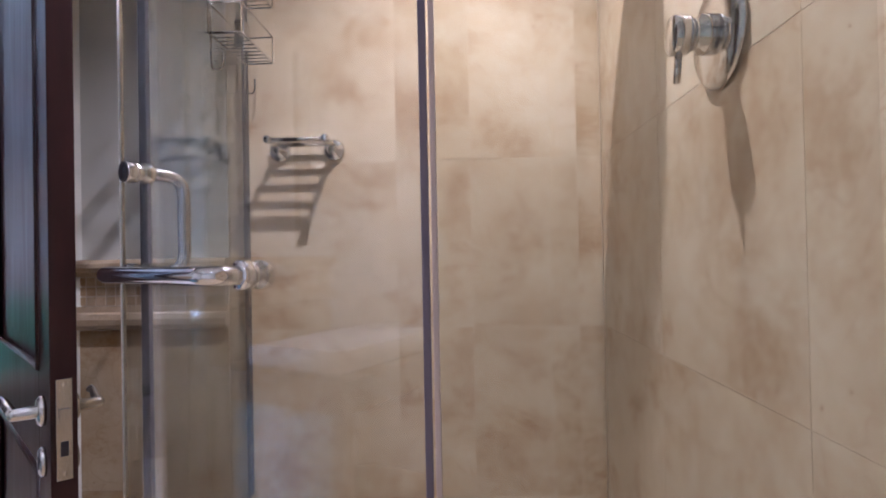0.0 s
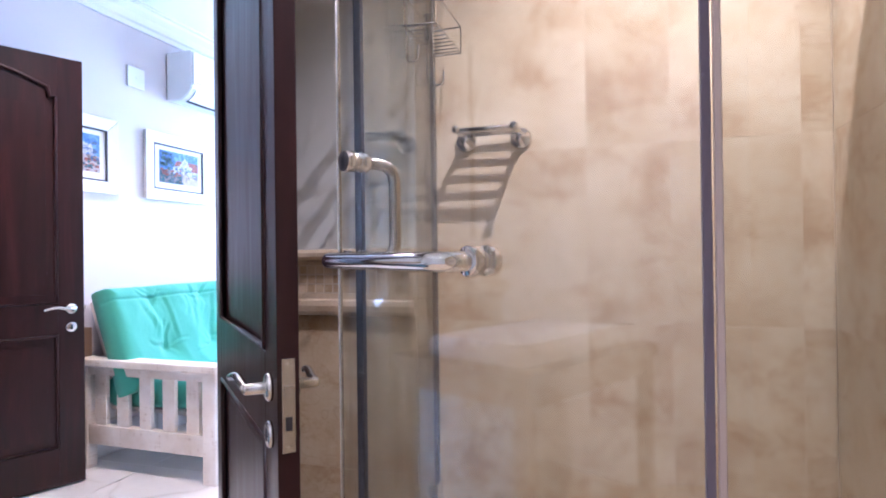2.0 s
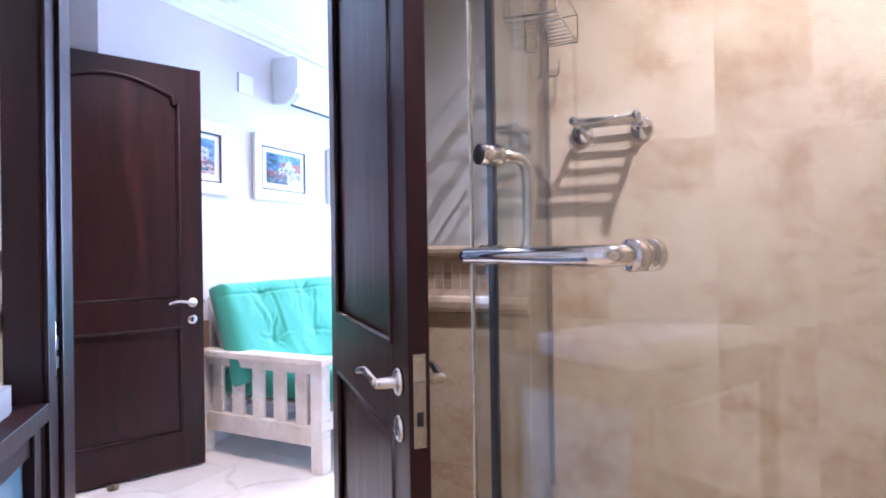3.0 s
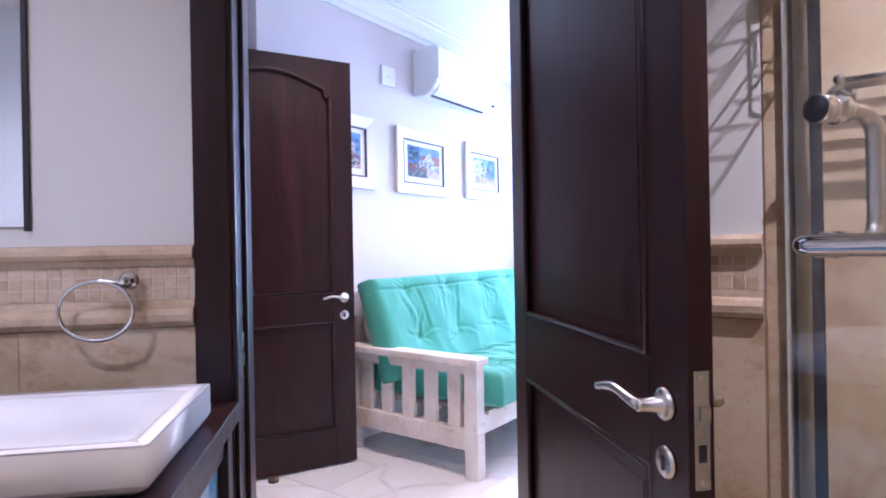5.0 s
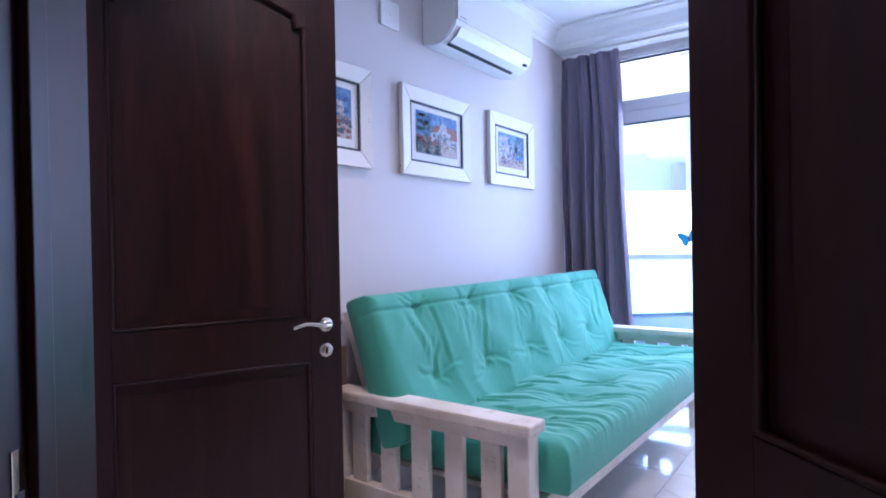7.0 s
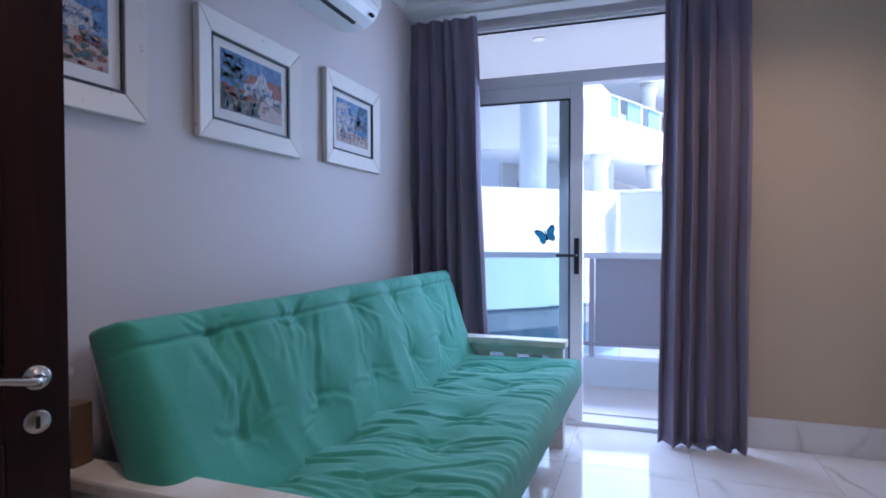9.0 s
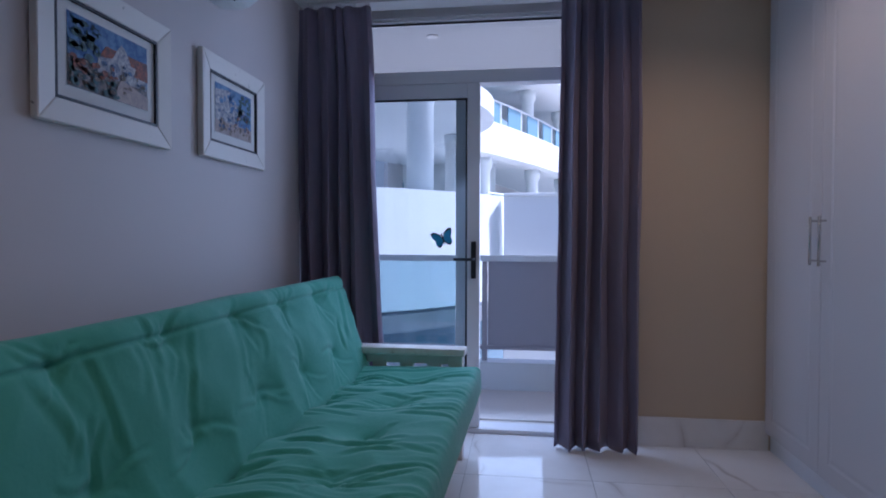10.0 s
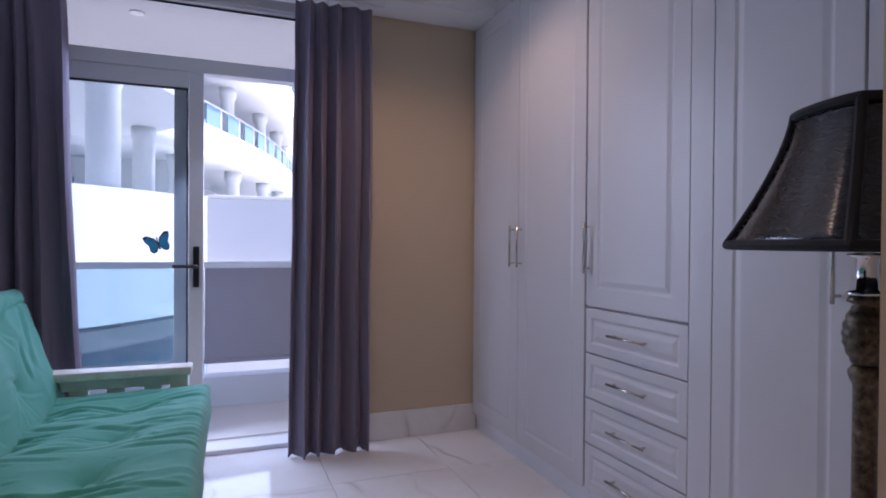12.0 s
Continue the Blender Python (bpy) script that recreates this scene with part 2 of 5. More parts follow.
# ---------------------------------------------------------------- mesh helpers
def link(name, bm, mat, parent=None, label="", smooth=False, m=None):
    me = bpy.data.meshes.new(name)
    bm.normal_update()
    bm.to_mesh(me)
    bm.free()
    if mat:
        me.materials.append(M[mat])
    if smooth:
        for f in me.polygons:
            f.use_smooth = True
    ob = new(name, me)
    if parent:
        ob.parent = parent
    if m is not None:
        ob.matrix_basis = m
    if label:
        ob["label"] = label
    return ob


part = link


def thing(name, m=None, label="", category="", group="", kind=""):
    ob = new(name)
    ob.empty_display_size = 0.1
    if m is not None:
        ob.matrix_basis = m
    return tagged(ob, label, category, group, kind)


def add_box(bm, a, b, bevel=0.0, m=None, segments=2):
    lo, hi = [min(p, q) for p, q in zip(a, b)], [max(p, q) for p, q in zip(a, b)]
    size = [h - l for l, h in zip(lo, hi)]
    mid = [(h + l) / 2 for l, h in zip(lo, hi)]
    made = bmesh.ops.create_cube(bm, size=1, matrix=Matrix.Translation(mid) @ Matrix.Diagonal((*size, 1)))
    verts = made["verts"]
    if bevel:
        edges = list({e for v in verts for e in v.link_edges})
        out = bmesh.ops.bevel(bm, geom=edges, offset=min(bevel, min(size) * 0.45), segments=segments, affect="EDGES", profile=0.6)
        verts = [v for v in out["verts"]]
    if m is not None:
        bmesh.ops.transform(bm, matrix=m, verts=list({v for v in verts}))
    return verts


def box(a, b, bevel=0.0, m=None):
    bm = bmesh.new()
    add_box(bm, a, b, bevel, m)
    return bm


def prism(outline, depth, axis="y"):
    """A plane outline, extruded. axis y: outline in x, z, extruded along +y; axis z: outline in x, y, extruded up; axis x: outline in y, z."""
    bm = bmesh.new()
    place = {"y": lambda a, b, d: (a, d, b), "z": lambda a, b, d: (a, b, d), "x": lambda a, b, d: (d, a, b)}[axis]
    low = [bm.verts.new(place(a, b, 0)) for a, b in outline]
    high = [bm.verts.new(place(a, b, depth)) for a, b in outline]
    bm.faces.new(low)
    bm.faces.new(high[::-1])
    n = len(low)
    for i in range(n):
        bm.faces.new((low[i], low[(i + 1) % n], high[(i + 1) % n], high[i]))
    bmesh.ops.recalc_face_normals(bm, faces=bm.faces)
    return bm


def lathe(profile, segments=24, m=None):
    """A turned shape: profile of (radius, height)."""
    bm = bmesh.new()
    rings = []
    for r, z in profile:
        rings.append([bm.verts.new((max(r, 1e-4) * math.cos(2 * math.pi * k / segments), max(r, 1e-4) * math.sin(2 * math.pi * k / segments), z)) for k in range(segments)])
    for a, b in zip(rings, rings[1:]):
        for k in range(segments):
            bm.faces.new((a[k], a[(k + 1) % segments], b[(k + 1) % segments], b[k]))
    bm.faces.new(rings[0][::-1])
    bm.faces.new(rings[-1])
    if m is not None:
        bmesh.ops.transform(bm, matrix=m, verts=bm.verts)
    bmesh.ops.recalc_face_normals(bm, faces=bm.faces)
    return bm


def round_path(points, radius, steps=6):
    """The points of a path, its corners rounded."""
    pts = [Vector(p) for p in points]
    out = [pts[0]]
    for a, b, c in zip(pts, pts[1:], pts[2:]):
        r = min(radius, (b - a).length * 0.49, (c - b).length * 0.49)
        p, q = b + (a - b).normalized() * r, b + (c - b).normalized() * r
        for k in range(steps + 1):
            t = k / steps
            out.append(p * (1 - t) ** 2 + b * 2 * t * (1 - t) + q * t * t)
    return out + [pts[-1]]


def tube(points, radius, sides=12, closed=False, taper=None, bm=None):
    bm = bm or bmesh.new()
    pts = [Vector(p) for p in points]
    rings, side = [], None
    for i, p in enumerate(pts):
        a = pts[i - 1] if (i or closed) else p
        b = pts[(i + 1) % len(pts)] if (i + 1 < len(pts) or closed) else p
        way = (b - a).normalized()
        if side is None:
            side = way.orthogonal().normalized()
        side = (side - way * side.dot(way)).normalized()
        up = way.cross(side)
        r = radius * (taper(i / (len(pts) - 1)) if taper else 1)
        rings.append([bm.verts.new(p + side * r * math.cos(2 * math.pi * k / sides) + up * r * math.sin(2 * math.pi * k / sides)) for k in range(sides)])
    pairs = list(zip(rings, rings[1:])) + ([(rings[-1], rings[0])] if closed else [])
    for a, b in pairs:
        for k in range(sides):
            bm.faces.new((a[k], a[(k + 1) % sides], b[(k + 1) % sides], b[k]))
    if not closed:
        bm.faces.new(rings[0][::-1])
        bm.faces.new(rings[-1])
    return bm


def structure(name, bm, mat, label, category="", m=None):
    return tagged(link(name, bm, mat, m=m), label, category or name.split("_")[0], kind="structure")


def joined(*bms):
    out = bmesh.new()
    for b in bms:
        me = bpy.data.meshes.new("tmp")
        b.to_mesh(me)
        b.free()
        out.from_mesh(me)
        bpy.data.meshes.remove(me)
    return out


# ---------------------------------------------------------------- plan
LEFT, WINDOW, FRONT = -2.83, 4.86, -0.29          # room: picture wall, window wall, wardrobe fronts
BACK, RIGHT = 1.69, 0.42                          # bathroom: shower walls
TOP = 2.58                                        # room ceiling
BTOP = 2.46                                       # bathroom ceiling
D, N = Vector((0.7071, 0.7071, 0)), Vector((-0.7071, 0.7071, 0))
FACE, THICK = 1.966, 0.25                         # slanted wall: bathroom face and thickness
S0, S1 = -0.540, 0.245                            # its door opening
SLANT = Matrix.Translation(N * FACE) @ Matrix.Rotation(radians(45), 4, "Z")   # x along the wall, y into the room

# floors and ceilings
structure("floor_room", prism([(-3.25, -0.2), (-1.5, 1.4), (-1.0, 1.8), (0.42, 1.8), (0.42, 5.1), (-3.25, 5.1)], -0.15, "z"), "floor_grout", "pale grout bed under the marble floor tiles", "floor", pose(0, 0, -0.004))
structure("ceiling", box((-3.25, -0.3, TOP), (0.5, 5.06, TOP + 0.12)), "ceiling", "smooth white plaster ceiling of the sitting room")
structure("ceiling_bathroom", box((-2.7, -1.5, BTOP), (0.6, 1.69, BTOP + 0.1)), "ceiling", "white plaster bathroom ceiling with downlights", "ceiling")

# sitting room walls
structure("wall_pictures", box((LEFT - 0.22, 1.88, 0), (LEFT, WINDOW, TOP)), "plaster", "off-white plaster wall hung with pictures", "wall")
structure("wall_entry", box((-3.25, -0.3, 0), (-3.05, 1.88, TOP)), "plaster", "off-white plaster wall of the entry recess", "wall")
structure("wall_window_right", box((-1.02, WINDOW, 0), (0.5, 5.06, TOP)), "tan", "warm beige painted wall beside the balcony door", "wall")
structure("wall_window_left", box((-3.05, WINDOW, 0), (-2.72, 5.06, TOP)), "plaster", "off-white plaster wall beside the balcony door", "wall")
structure("wall_window_top", box((-2.72, WINDOW, 2.47), (-1.02, 5.06, TOP)), "plaster", "plaster lintel above the balcony door", "wall")
structure("bulkhead", box((LEFT, 4.60, 2.44), (0.42, WINDOW, TOP)), "ceiling", "white plaster bulkhead above the curtains", "bulkhead")
structure("wall_east", box((0.42, 1.8, 0), (0.6, 5.06, TOP)), "plaster", "plain plaster wall behind the wardrobes", "wall")

# bathroom walls
structure("wall_shower_back", box((-1.28, BACK, 0), (0.60, BACK + 0.2, TOP)), "grout", "wall of large polished travertine tiles behind the shower", "wall")
structure("wall_shower_right", box((RIGHT, -1.5, 0), (0.60, BACK, BTOP)), "grout", "wall of large polished travertine tiles", "wall")
structure("wall_bath_south", box((-2.7, -1.7, 0), (0.6, -1.5, BTOP)), "bath_plaster", "plain white bathroom wall", "wall")
structure("wall_bath_west", box((-2.42, -1.5, 0), (-2.25, 0.55, BTOP)), "bath_plaster", "plain white bathroom wall beside the basin", "wall")
# slanted wall with the bathroom door
for name, a, b, z0, deep in (("wall_slanted_left", -1.95, S0 - 0.045, 0, THICK), ("wall_slanted_right", S1 + 0.045, 0.47, 0, 0.115), ("wall_slanted_top", S0 - 0.045, S1 + 0.045, 2.12, 0.115)):
    structure(name, box((a, 0, z0), (b, deep, TOP)), "bath_plaster", "white plaster wall set at an angle round the bathroom door", "wall", SLANT)
for name, a, z1 in (("wall_return_left", S0 - 0.045, TOP),):
    structure(name, box((a, 0.117, 0), (a + 0.043, THICK, z1)), "dark_wood", "dark varnished lining of the bathroom doorway", "wall", SLANT)
structure("floor_bathroom", prism([(-2.45, -1.6), (0.5, -1.6), (0.5, 1.75), (-1.0, 1.75), (-1.35, 1.45), (-2.45, 0.38)], -0.15, "z"), "travertine", "polished travertine bathroom floor", "floor", pose(0, 0, -0.008))

# cornice
def cornice(name, length, m):
    prof = [(0, 0), (0.012, 0), (0.016, 0.025), (0.03, 0.035), (0.045, 0.07), (0.075, 0.095), (0.08, 0.11), (0.1, 0.115), (0.1, 0.13), (0, 0.13)]
    ob = structure(name, prism(prof, length, "y"), "ceiling", "moulded white plaster cornice under the ceiling", "cornice", m)
    return ob


cornice("trim_cornice_left", 2.72, pose(LEFT, 1.88, TOP - 0.132))
cornice("trim_cornice_bulkhead", 2.54, pose(LEFT, 4.6, TOP - 0.132, 0, 0, -90))

# skirting
structure("baseboard_window", box((-1.02, WINDOW - 0.014, 0), (FRONT + 0.02, WINDOW, 0.16), 0.004), "marble", "pale marble tile skirting", "skirting")
structure("baseboard_pictures", box((LEFT, 1.88, 0), (LEFT + 0.014, WINDOW, 0.16), 0.004), "marble", "pale marble tile skirting", "skirting")


# ---------------------------------------------------------------- doors
def lever_handle(parent, side, z, x, mirror=1):
    """Satin lever with its rose and key escutcheon. side: +1 or -1, the face that it stands on."""
    y0 = 0.02 * side
    h = part("handle", lathe([(0.026, 0), (0.026, 0.006), (0.021, 0.011), (0.011, 0.012), (0.010, 0.045), (0.008, 0.05)], 24, pose(x, y0, z, -90 * side)), "satin", parent, "satin steel lever handle", True)
    pts = round_path([(x, y0 + 0.044 * side, z), (x - 0.03 * mirror, y0 + 0.046 * side, z + 0.003), (x - 0.075 * mirror, y0 + 0.05 * side, z + 0.014), (x - 0.125 * mirror, y0 + 0.055 * side, z + 0.002)], 0.03)
    part("lever", tube(pts, 0.0095, 12, taper=lambda t: 1.0 - 0.25 * t), "satin", h, "", True)
    e = part("escutcheon", lathe([(0.025, 0), (0.025, 0.005), (0.021, 0.009), (0.004, 0.009)], 24, pose(x, y0, z - 0.088, -90 * side)), "satin", parent, "round steel keyhole plate", True)
    part("keyhole", box((x - 0.004, y0 + 0.0092 * side, z - 0.100), (x + 0.004, y0 + 0.0105 * side, z - 0.076), 0.001), "black", e)


def panel_door(name, label, m, width, rail=(0.735, 0.905), height=2.05):
    """A two-panel door, its upper panel arched. Hinge edge at x = 0, thickness along y."""
    t = 0.02
    door = thing(name, m, label, "door")
    st = 0.108
    part("stile", box((0, -t, 0.008), (st, t, height), 0.002), "dark_wood", door)
    part("stile", box((width - st, -t, 0.008), (width, t, height), 0.002), "dark_wood", door)
    part("bottom_rail", box((st, -t, 0.008), (width - st, t, 0.185), 0.002), "dark_wood", door)
    part("lock_rail", box((st, -t, rail[0]), (width - st, t, rail[1]), 0.002), "dark_wood", door)
    # arched top rail
    a, b = st, width - st
    curve = []
    for k in range(13):
        u = k / 12
        curve.append((a + 0.05 + (b - a - 0.1) * u, 1.91 + 0.065 * math.sin(math.pi * u)))
    lower = [(a, 1.86), (a + 0.03, 1.86), (a + 0.035, 1.905)] + curve + [(b - 0.035, 1.905), (b - 0.03, 1.86), (b, 1.86)]
    bm = prism(lower + [(b, height), (a, height)], 2 * t)
    bmesh.ops.translate(bm, vec=(0, -t, 0), verts=bm.verts)
    part("top_rail", bm, "dark_wood", door)
    for z0, z1 in ((0.185, rail[0]), (rail[1], 2.0)):
        p = part("panel", box((st - 0.004, -0.008, z0 - 0.004), (width - st + 0.004, 0.008, z1), 0), "dark_wood", door)
        # raised field and a rounded bead on both faces, following the arch
        for s in (-1, 1):
            zt = z1 if z1 < 1 else 1.86
            part("raised_field", box((st + 0.045, 0.008 * s, z0 + 0.045), (width - st - 0.045, 0.0092 * s, zt - 0.045), 0.0006), "dark_wood", p)
            y = 0.0165 * s
            if z1 < 1:
                ring_pts = [(a + 0.006, y, z0 + 0.006), (b - 0.006, y, z0 + 0.006), (b - 0.006, y, z1 - 0.006), (a + 0.006, y, z1 - 0.006)]
            else:
                ring_pts = [(a + 0.006, y, z0 + 0.006), (b - 0.006, y, z0 + 0.006)] + [(min(max(q, a + 0.006), b - 0.006), y, h - 0.006) for q, h in lower[::-1]]
            part("bead", tube(ring_pts, 0.0085, 8, True), "dark_wood", p, "", True)
    for s in (-1, 1):
        lever_handle(door, s, 0.845, width - 0.056, 1)
    plate = part("lock_plate", box((width, -0.012, 0.735), (width + 0.002, 0.012, 0.905), 0.001), "satin", door, "brushed steel lock plate on the door edge")
    part("latch", prism([(-0.008, 0.855), (0.008, 0.855), (0.008, 0.835), (-0.008, 0.835)], 0.009, "x"), "satin", plate, m=pose(width + 0.002, 0, 0))
    part("bolt", box((width + 0.002, -0.006, 0.775), (width + 0.003, 0.006, 0.80)), "black", plate)
    for z in (0.725 + 0.02, 0.895):
        part("screw", lathe([(0.004, 0), (0.0035, 0.001), (0.001, 0.0012)], 10, pose(width + 0.002, 0, z, 0, 90, 0)), "chrome", plate)
    for z in (0.25, 1.75):
        part("hinge", lathe([(0.006, 0), (0.006, 0.1)], 10, pose(-0.004, 0.02, z)), "satin", door, "", True)
    return door


def between(a, b, z=0):
    """A pose at a whose x axis runs to b."""
    return pose(a[0], a[1], z, 0, 0, math.degrees(math.atan2(b[1] - a[1], b[0] - a[0])))


HINGE = (-1.272, 1.602)
LOCK = (-0.658, 0.985)
bath_leaf = (Vector(LOCK) - Vector(HINGE)).length
panel_door("bathroom_door", "dark-stained wooden two-panel door standing open into the bathroom", between(HINGE, LOCK, 0.004), bath_leaf)
EH, EF = (-2.965, 1.555), (-2.615, 2.285)
panel_door("entry_door", "dark-stained wooden door with an arched panel, folded open", between(EH, EF, 0.004), (Vector(EF) - Vector(EH)).length, (0.725, 0.872))

# frames
frame_1 = thing("door_frame", SLANT, "dark-stained wooden frame of the bathroom door", "door frame", kind="structure")
for x0, x1 in ((S0 - 0.045, S0), (S1, S1 + 0.045)):
    part("jamb", box((x0, -0.012, 0), (x1, 0.115, 2.075), 0.003), "dark_wood", frame_1)
part("head", box((S0 - 0.045, -0.012, 2.075), (S1 + 0.045, 0.115, 2.12), 0.003), "dark_wood", frame_1)
part("architrave", box((S0 - 0.10, -0.022, 0), (S0 - 0.012, -0.001, 2.13), 0.005), "dark_wood", frame_1)
part("architrave", box((S1 + 0.012, -0.022, 0), (S1 + 0.09, -0.001, 2.13), 0.005), "dark_wood", frame_1)
part("architrave", box((S0 - 0.10, -0.022, 2.132), (S1 + 0.09, -0.001, 2.21), 0.005), "dark_wood", frame_1)
part("door_stop", box((S0, 0.075, 0), (S0 + 0.012, 0.113, 2.07), 0.002), "dark_wood", frame_1)
strike = part("strike_plate", box((S0, 0.045, 0.76), (S0 + 0.002, 0.070, 0.92), 0.0008), "chrome", frame_1, "bright steel strike plate")
part("slot", box((S0 + 0.002, 0.050, 0.84), (S0 + 0.0032, 0.064, 0.875)), "black", strike)
part("slot", box((S0 + 0.002, 0.050, 0.79), (S0 + 0.0032, 0.064, 0.82)), "black", strike)
frame_2 = thing("entry_door_frame", pose(0, 0, 0), "dark-stained wooden frame post of the entry door", "door frame", kind="structure")
part("jamb", box((-3.05, 1.50, 0), (-2.975, 1.548, 2.10), 0.003), "dark_wood", frame_2)
stop = thing("door_stopper", pose(-2.745, 1.865, 0), "small brown rubber door stopper on the floor", "door stop")
part("knob", lathe([(0.024, 0), (0.026, 0.012), (0.018, 0.026), (0.005, 0.032)], 16), "antique", stop, "", True)


# ---------------------------------------------------------------- shower
GH, GF = Vector((-0.012, 0.580, 0)), Vector((-0.545, 0.974, 0))      # hinge and free edge of the glass door
gway = (GF - GH).normalized()
gout = Vector((-gway.y, gway.x, 0))
gout = gout if gout.dot(Vector((-0.6, -0.8, 0))) > 0 else -gout     # towards the bathroom


def pane(name, a, b, z0, z1, parent, mat="green_glass", t=0.008, label="clear toughened glass"):
    a, b = Vector((a[0], a[1], 0)), Vector((b[0], b[1], 0))
    ob = part(name, box((0, -t / 2, z0), ((b - a).length, t / 2, z1), 0.001), mat, parent, label, m=between(a, b))
    ob.visible_shadow = False
    return ob


enclosure = thing("shower_enclosure", None, "corner shower enclosure of clear frameless glass", "shower screen")
FIX = (-0.515, 0.99)
pane("side_pane", FIX, (-0.597, BACK), 0.02, 2.0, enclosure)
pane("front_pane", (-0.001, 0.574), (RIGHT, 0.574), 0.02, 2.0, enclosure)
pane("glass_door", GH, GF, 0.025, 2.0, enclosure, "shower_door_glass")
part("seal", box((-0.007, -0.007, 0.02), (0.007, 0.007, 2.0), 0.002), "black", enclosure, "black rubber seal strip", m=pose(FIX[0], FIX[1], 0))
part("seal", box((-0.0045, -0.0045, 0.02), (0.003, 0.0045, 2.0), 0.001), "seal", enclosure, "dark seal strip at the hinge edge", m=pose(GH.x, GH.y, 0))
part("edge_strip", box((0.0055, -0.005, 0.02), (0.011, 0.005, 2.0), 0.001), "edge_strip", enclosure, "", m=pose(GH.x, GH.y, 0))
part("edge_strip", box((-0.0025, -0.0045, 0.025), (0.0025, 0.0045, 2.0), 0.001), "satin", enclosure, "polished glass edge", m=pose(GF.x + 0.003 * gway.x, GF.y + 0.003 * gway.y, 0))
part("wall_seal", box((-0.604, BACK - 0.03, 0.02), (-0.592, BACK - 0.008, 2.0), 0.002), "black", enclosure, "dark wall seal")
part("hinge", box((-0.612, BACK - 0.06, 0.36), (-0.585, BACK - 0.006, 0.44), 0.003), "chrome", enclosure, "small chrome glass clamp")
part("hinge", box((-0.612, BACK - 0.06, 1.70), (-0.585, BACK - 0.006, 1.78), 0.003), "chrome", enclosure, "small chrome glass clamp")
part("sill", joined(box((0, -0.05, 0), ((GF - GH).length, 0.05, 0.02), 0.004)), "travertine", enclosure, "travertine sill", m=between(GH, GF))

# towel bar outside and upright pull inside, on shared mounts
k1, k2 = Vector((-0.498, 0.939, 0)), Vector((-0.246, 0.754, 0))
bar = thing("shower_door_handle", None, "polished chrome towel bar with an upright pull behind", "towel bar")
z1, z2 = 1.086, 1.248
mounts = [k1 + Vector((0, 0, z1)), k2 + Vector((0, 0, z1)), k1 + Vector((0, 0, z2))]
out = gout * 0.058
path = round_path([mounts[0] + gout * 0.004, mounts[0] + out, mounts[1] + out, mounts[1] + gout * 0.004], 0.03, 8)
part("rail", tube(path, 0.0125, 16), "chrome", bar, "", True)
inn = -gout * 0.075
path = round_path([mounts[2] - gout * 0.004, mounts[2] + inn, mounts[0] + inn, mounts[0] - gout * 0.004], 0.035, 8)
part("pull", tube(path, 0.0105, 16), "satin", bar, "", True)
gyaw = math.degrees(math.atan2(gout.y, gout.x))
for p, s in ((mounts[0], 0.0165), (mounts[1], 0.019), (mounts[2], 0.0175)):
    aim = Matrix.Translation(p) @ Matrix.Rotation(radians(gyaw), 4, "Z") @ Matrix.Rotation(radians(90), 4, "Y")
    c = part("collar", lathe([(s * 0.9, -0.022), (s, -0.02), (s, -0.007), (s * 0.8, -0.005), (s * 0.8, 0.005), (s, 0.007), (s, 0.02), (s * 0.9, 0.022)], 24, aim), "chrome", bar, "", True)
    part("gasket", lathe([(s * 0.95, 0.003), (s * 0.95, 0.006)], 24, aim), "satin", c)
aim = Matrix.Translation(mounts[2]) @ Matrix.Rotation(radians(gyaw), 4, "Z") @ Matrix.Rotation(radians(90), 4, "Y")
part("cap", lathe([(0.017, 0.022), (0.016, 0.024), (0.002, 0.0245)], 24, aim), "black", bar, "dark end cap", True)

# soap shelf on the back wall: round mounts, two arms, cross bars
shelf = thing("soap_rack", None, "small chrome shelf of bars on two round wall mounts", "rack")
zr = 1.413
RX0, RX1, RD = -0.502, -0.345, 0.104
for x in (RX0, RX1):
    part("mount", lathe([(0.031, 0), (0.031, 0.006), (0.024, 0.012), (0.014, 0.016), (0.012, 0.03), (0.002, 0.032)], 24, pose(x, BACK - 0.006, zr, 90)), "chrome", shelf, "", True)
    part("arm", tube(round_path([(x, BACK - 0.02, zr), (x, BACK - 0.034, zr + 0.012), (x, BACK - RD - 0.012, zr + 0.014)], 0.012), 0.0075, 10), "chrome", shelf, "", True)
    part("end_cap", lathe([(0.006, 0), (0.011, 0.002), (0.011, 0.012), (0.004, 0.014)], 14, pose(x, BACK - RD - 0.008, zr + 0.014, 90)), "chrome", shelf, "", True)
for k in range(5):
    y = BACK - 0.024 - (RD - 0.024) * k / 4
    part("bar", tube([(RX0, y, zr + 0.014), (RX1, y, zr + 0.014)], 0.0048 if k < 4 else 0.0075, 10), "chrome", shelf, "", True)

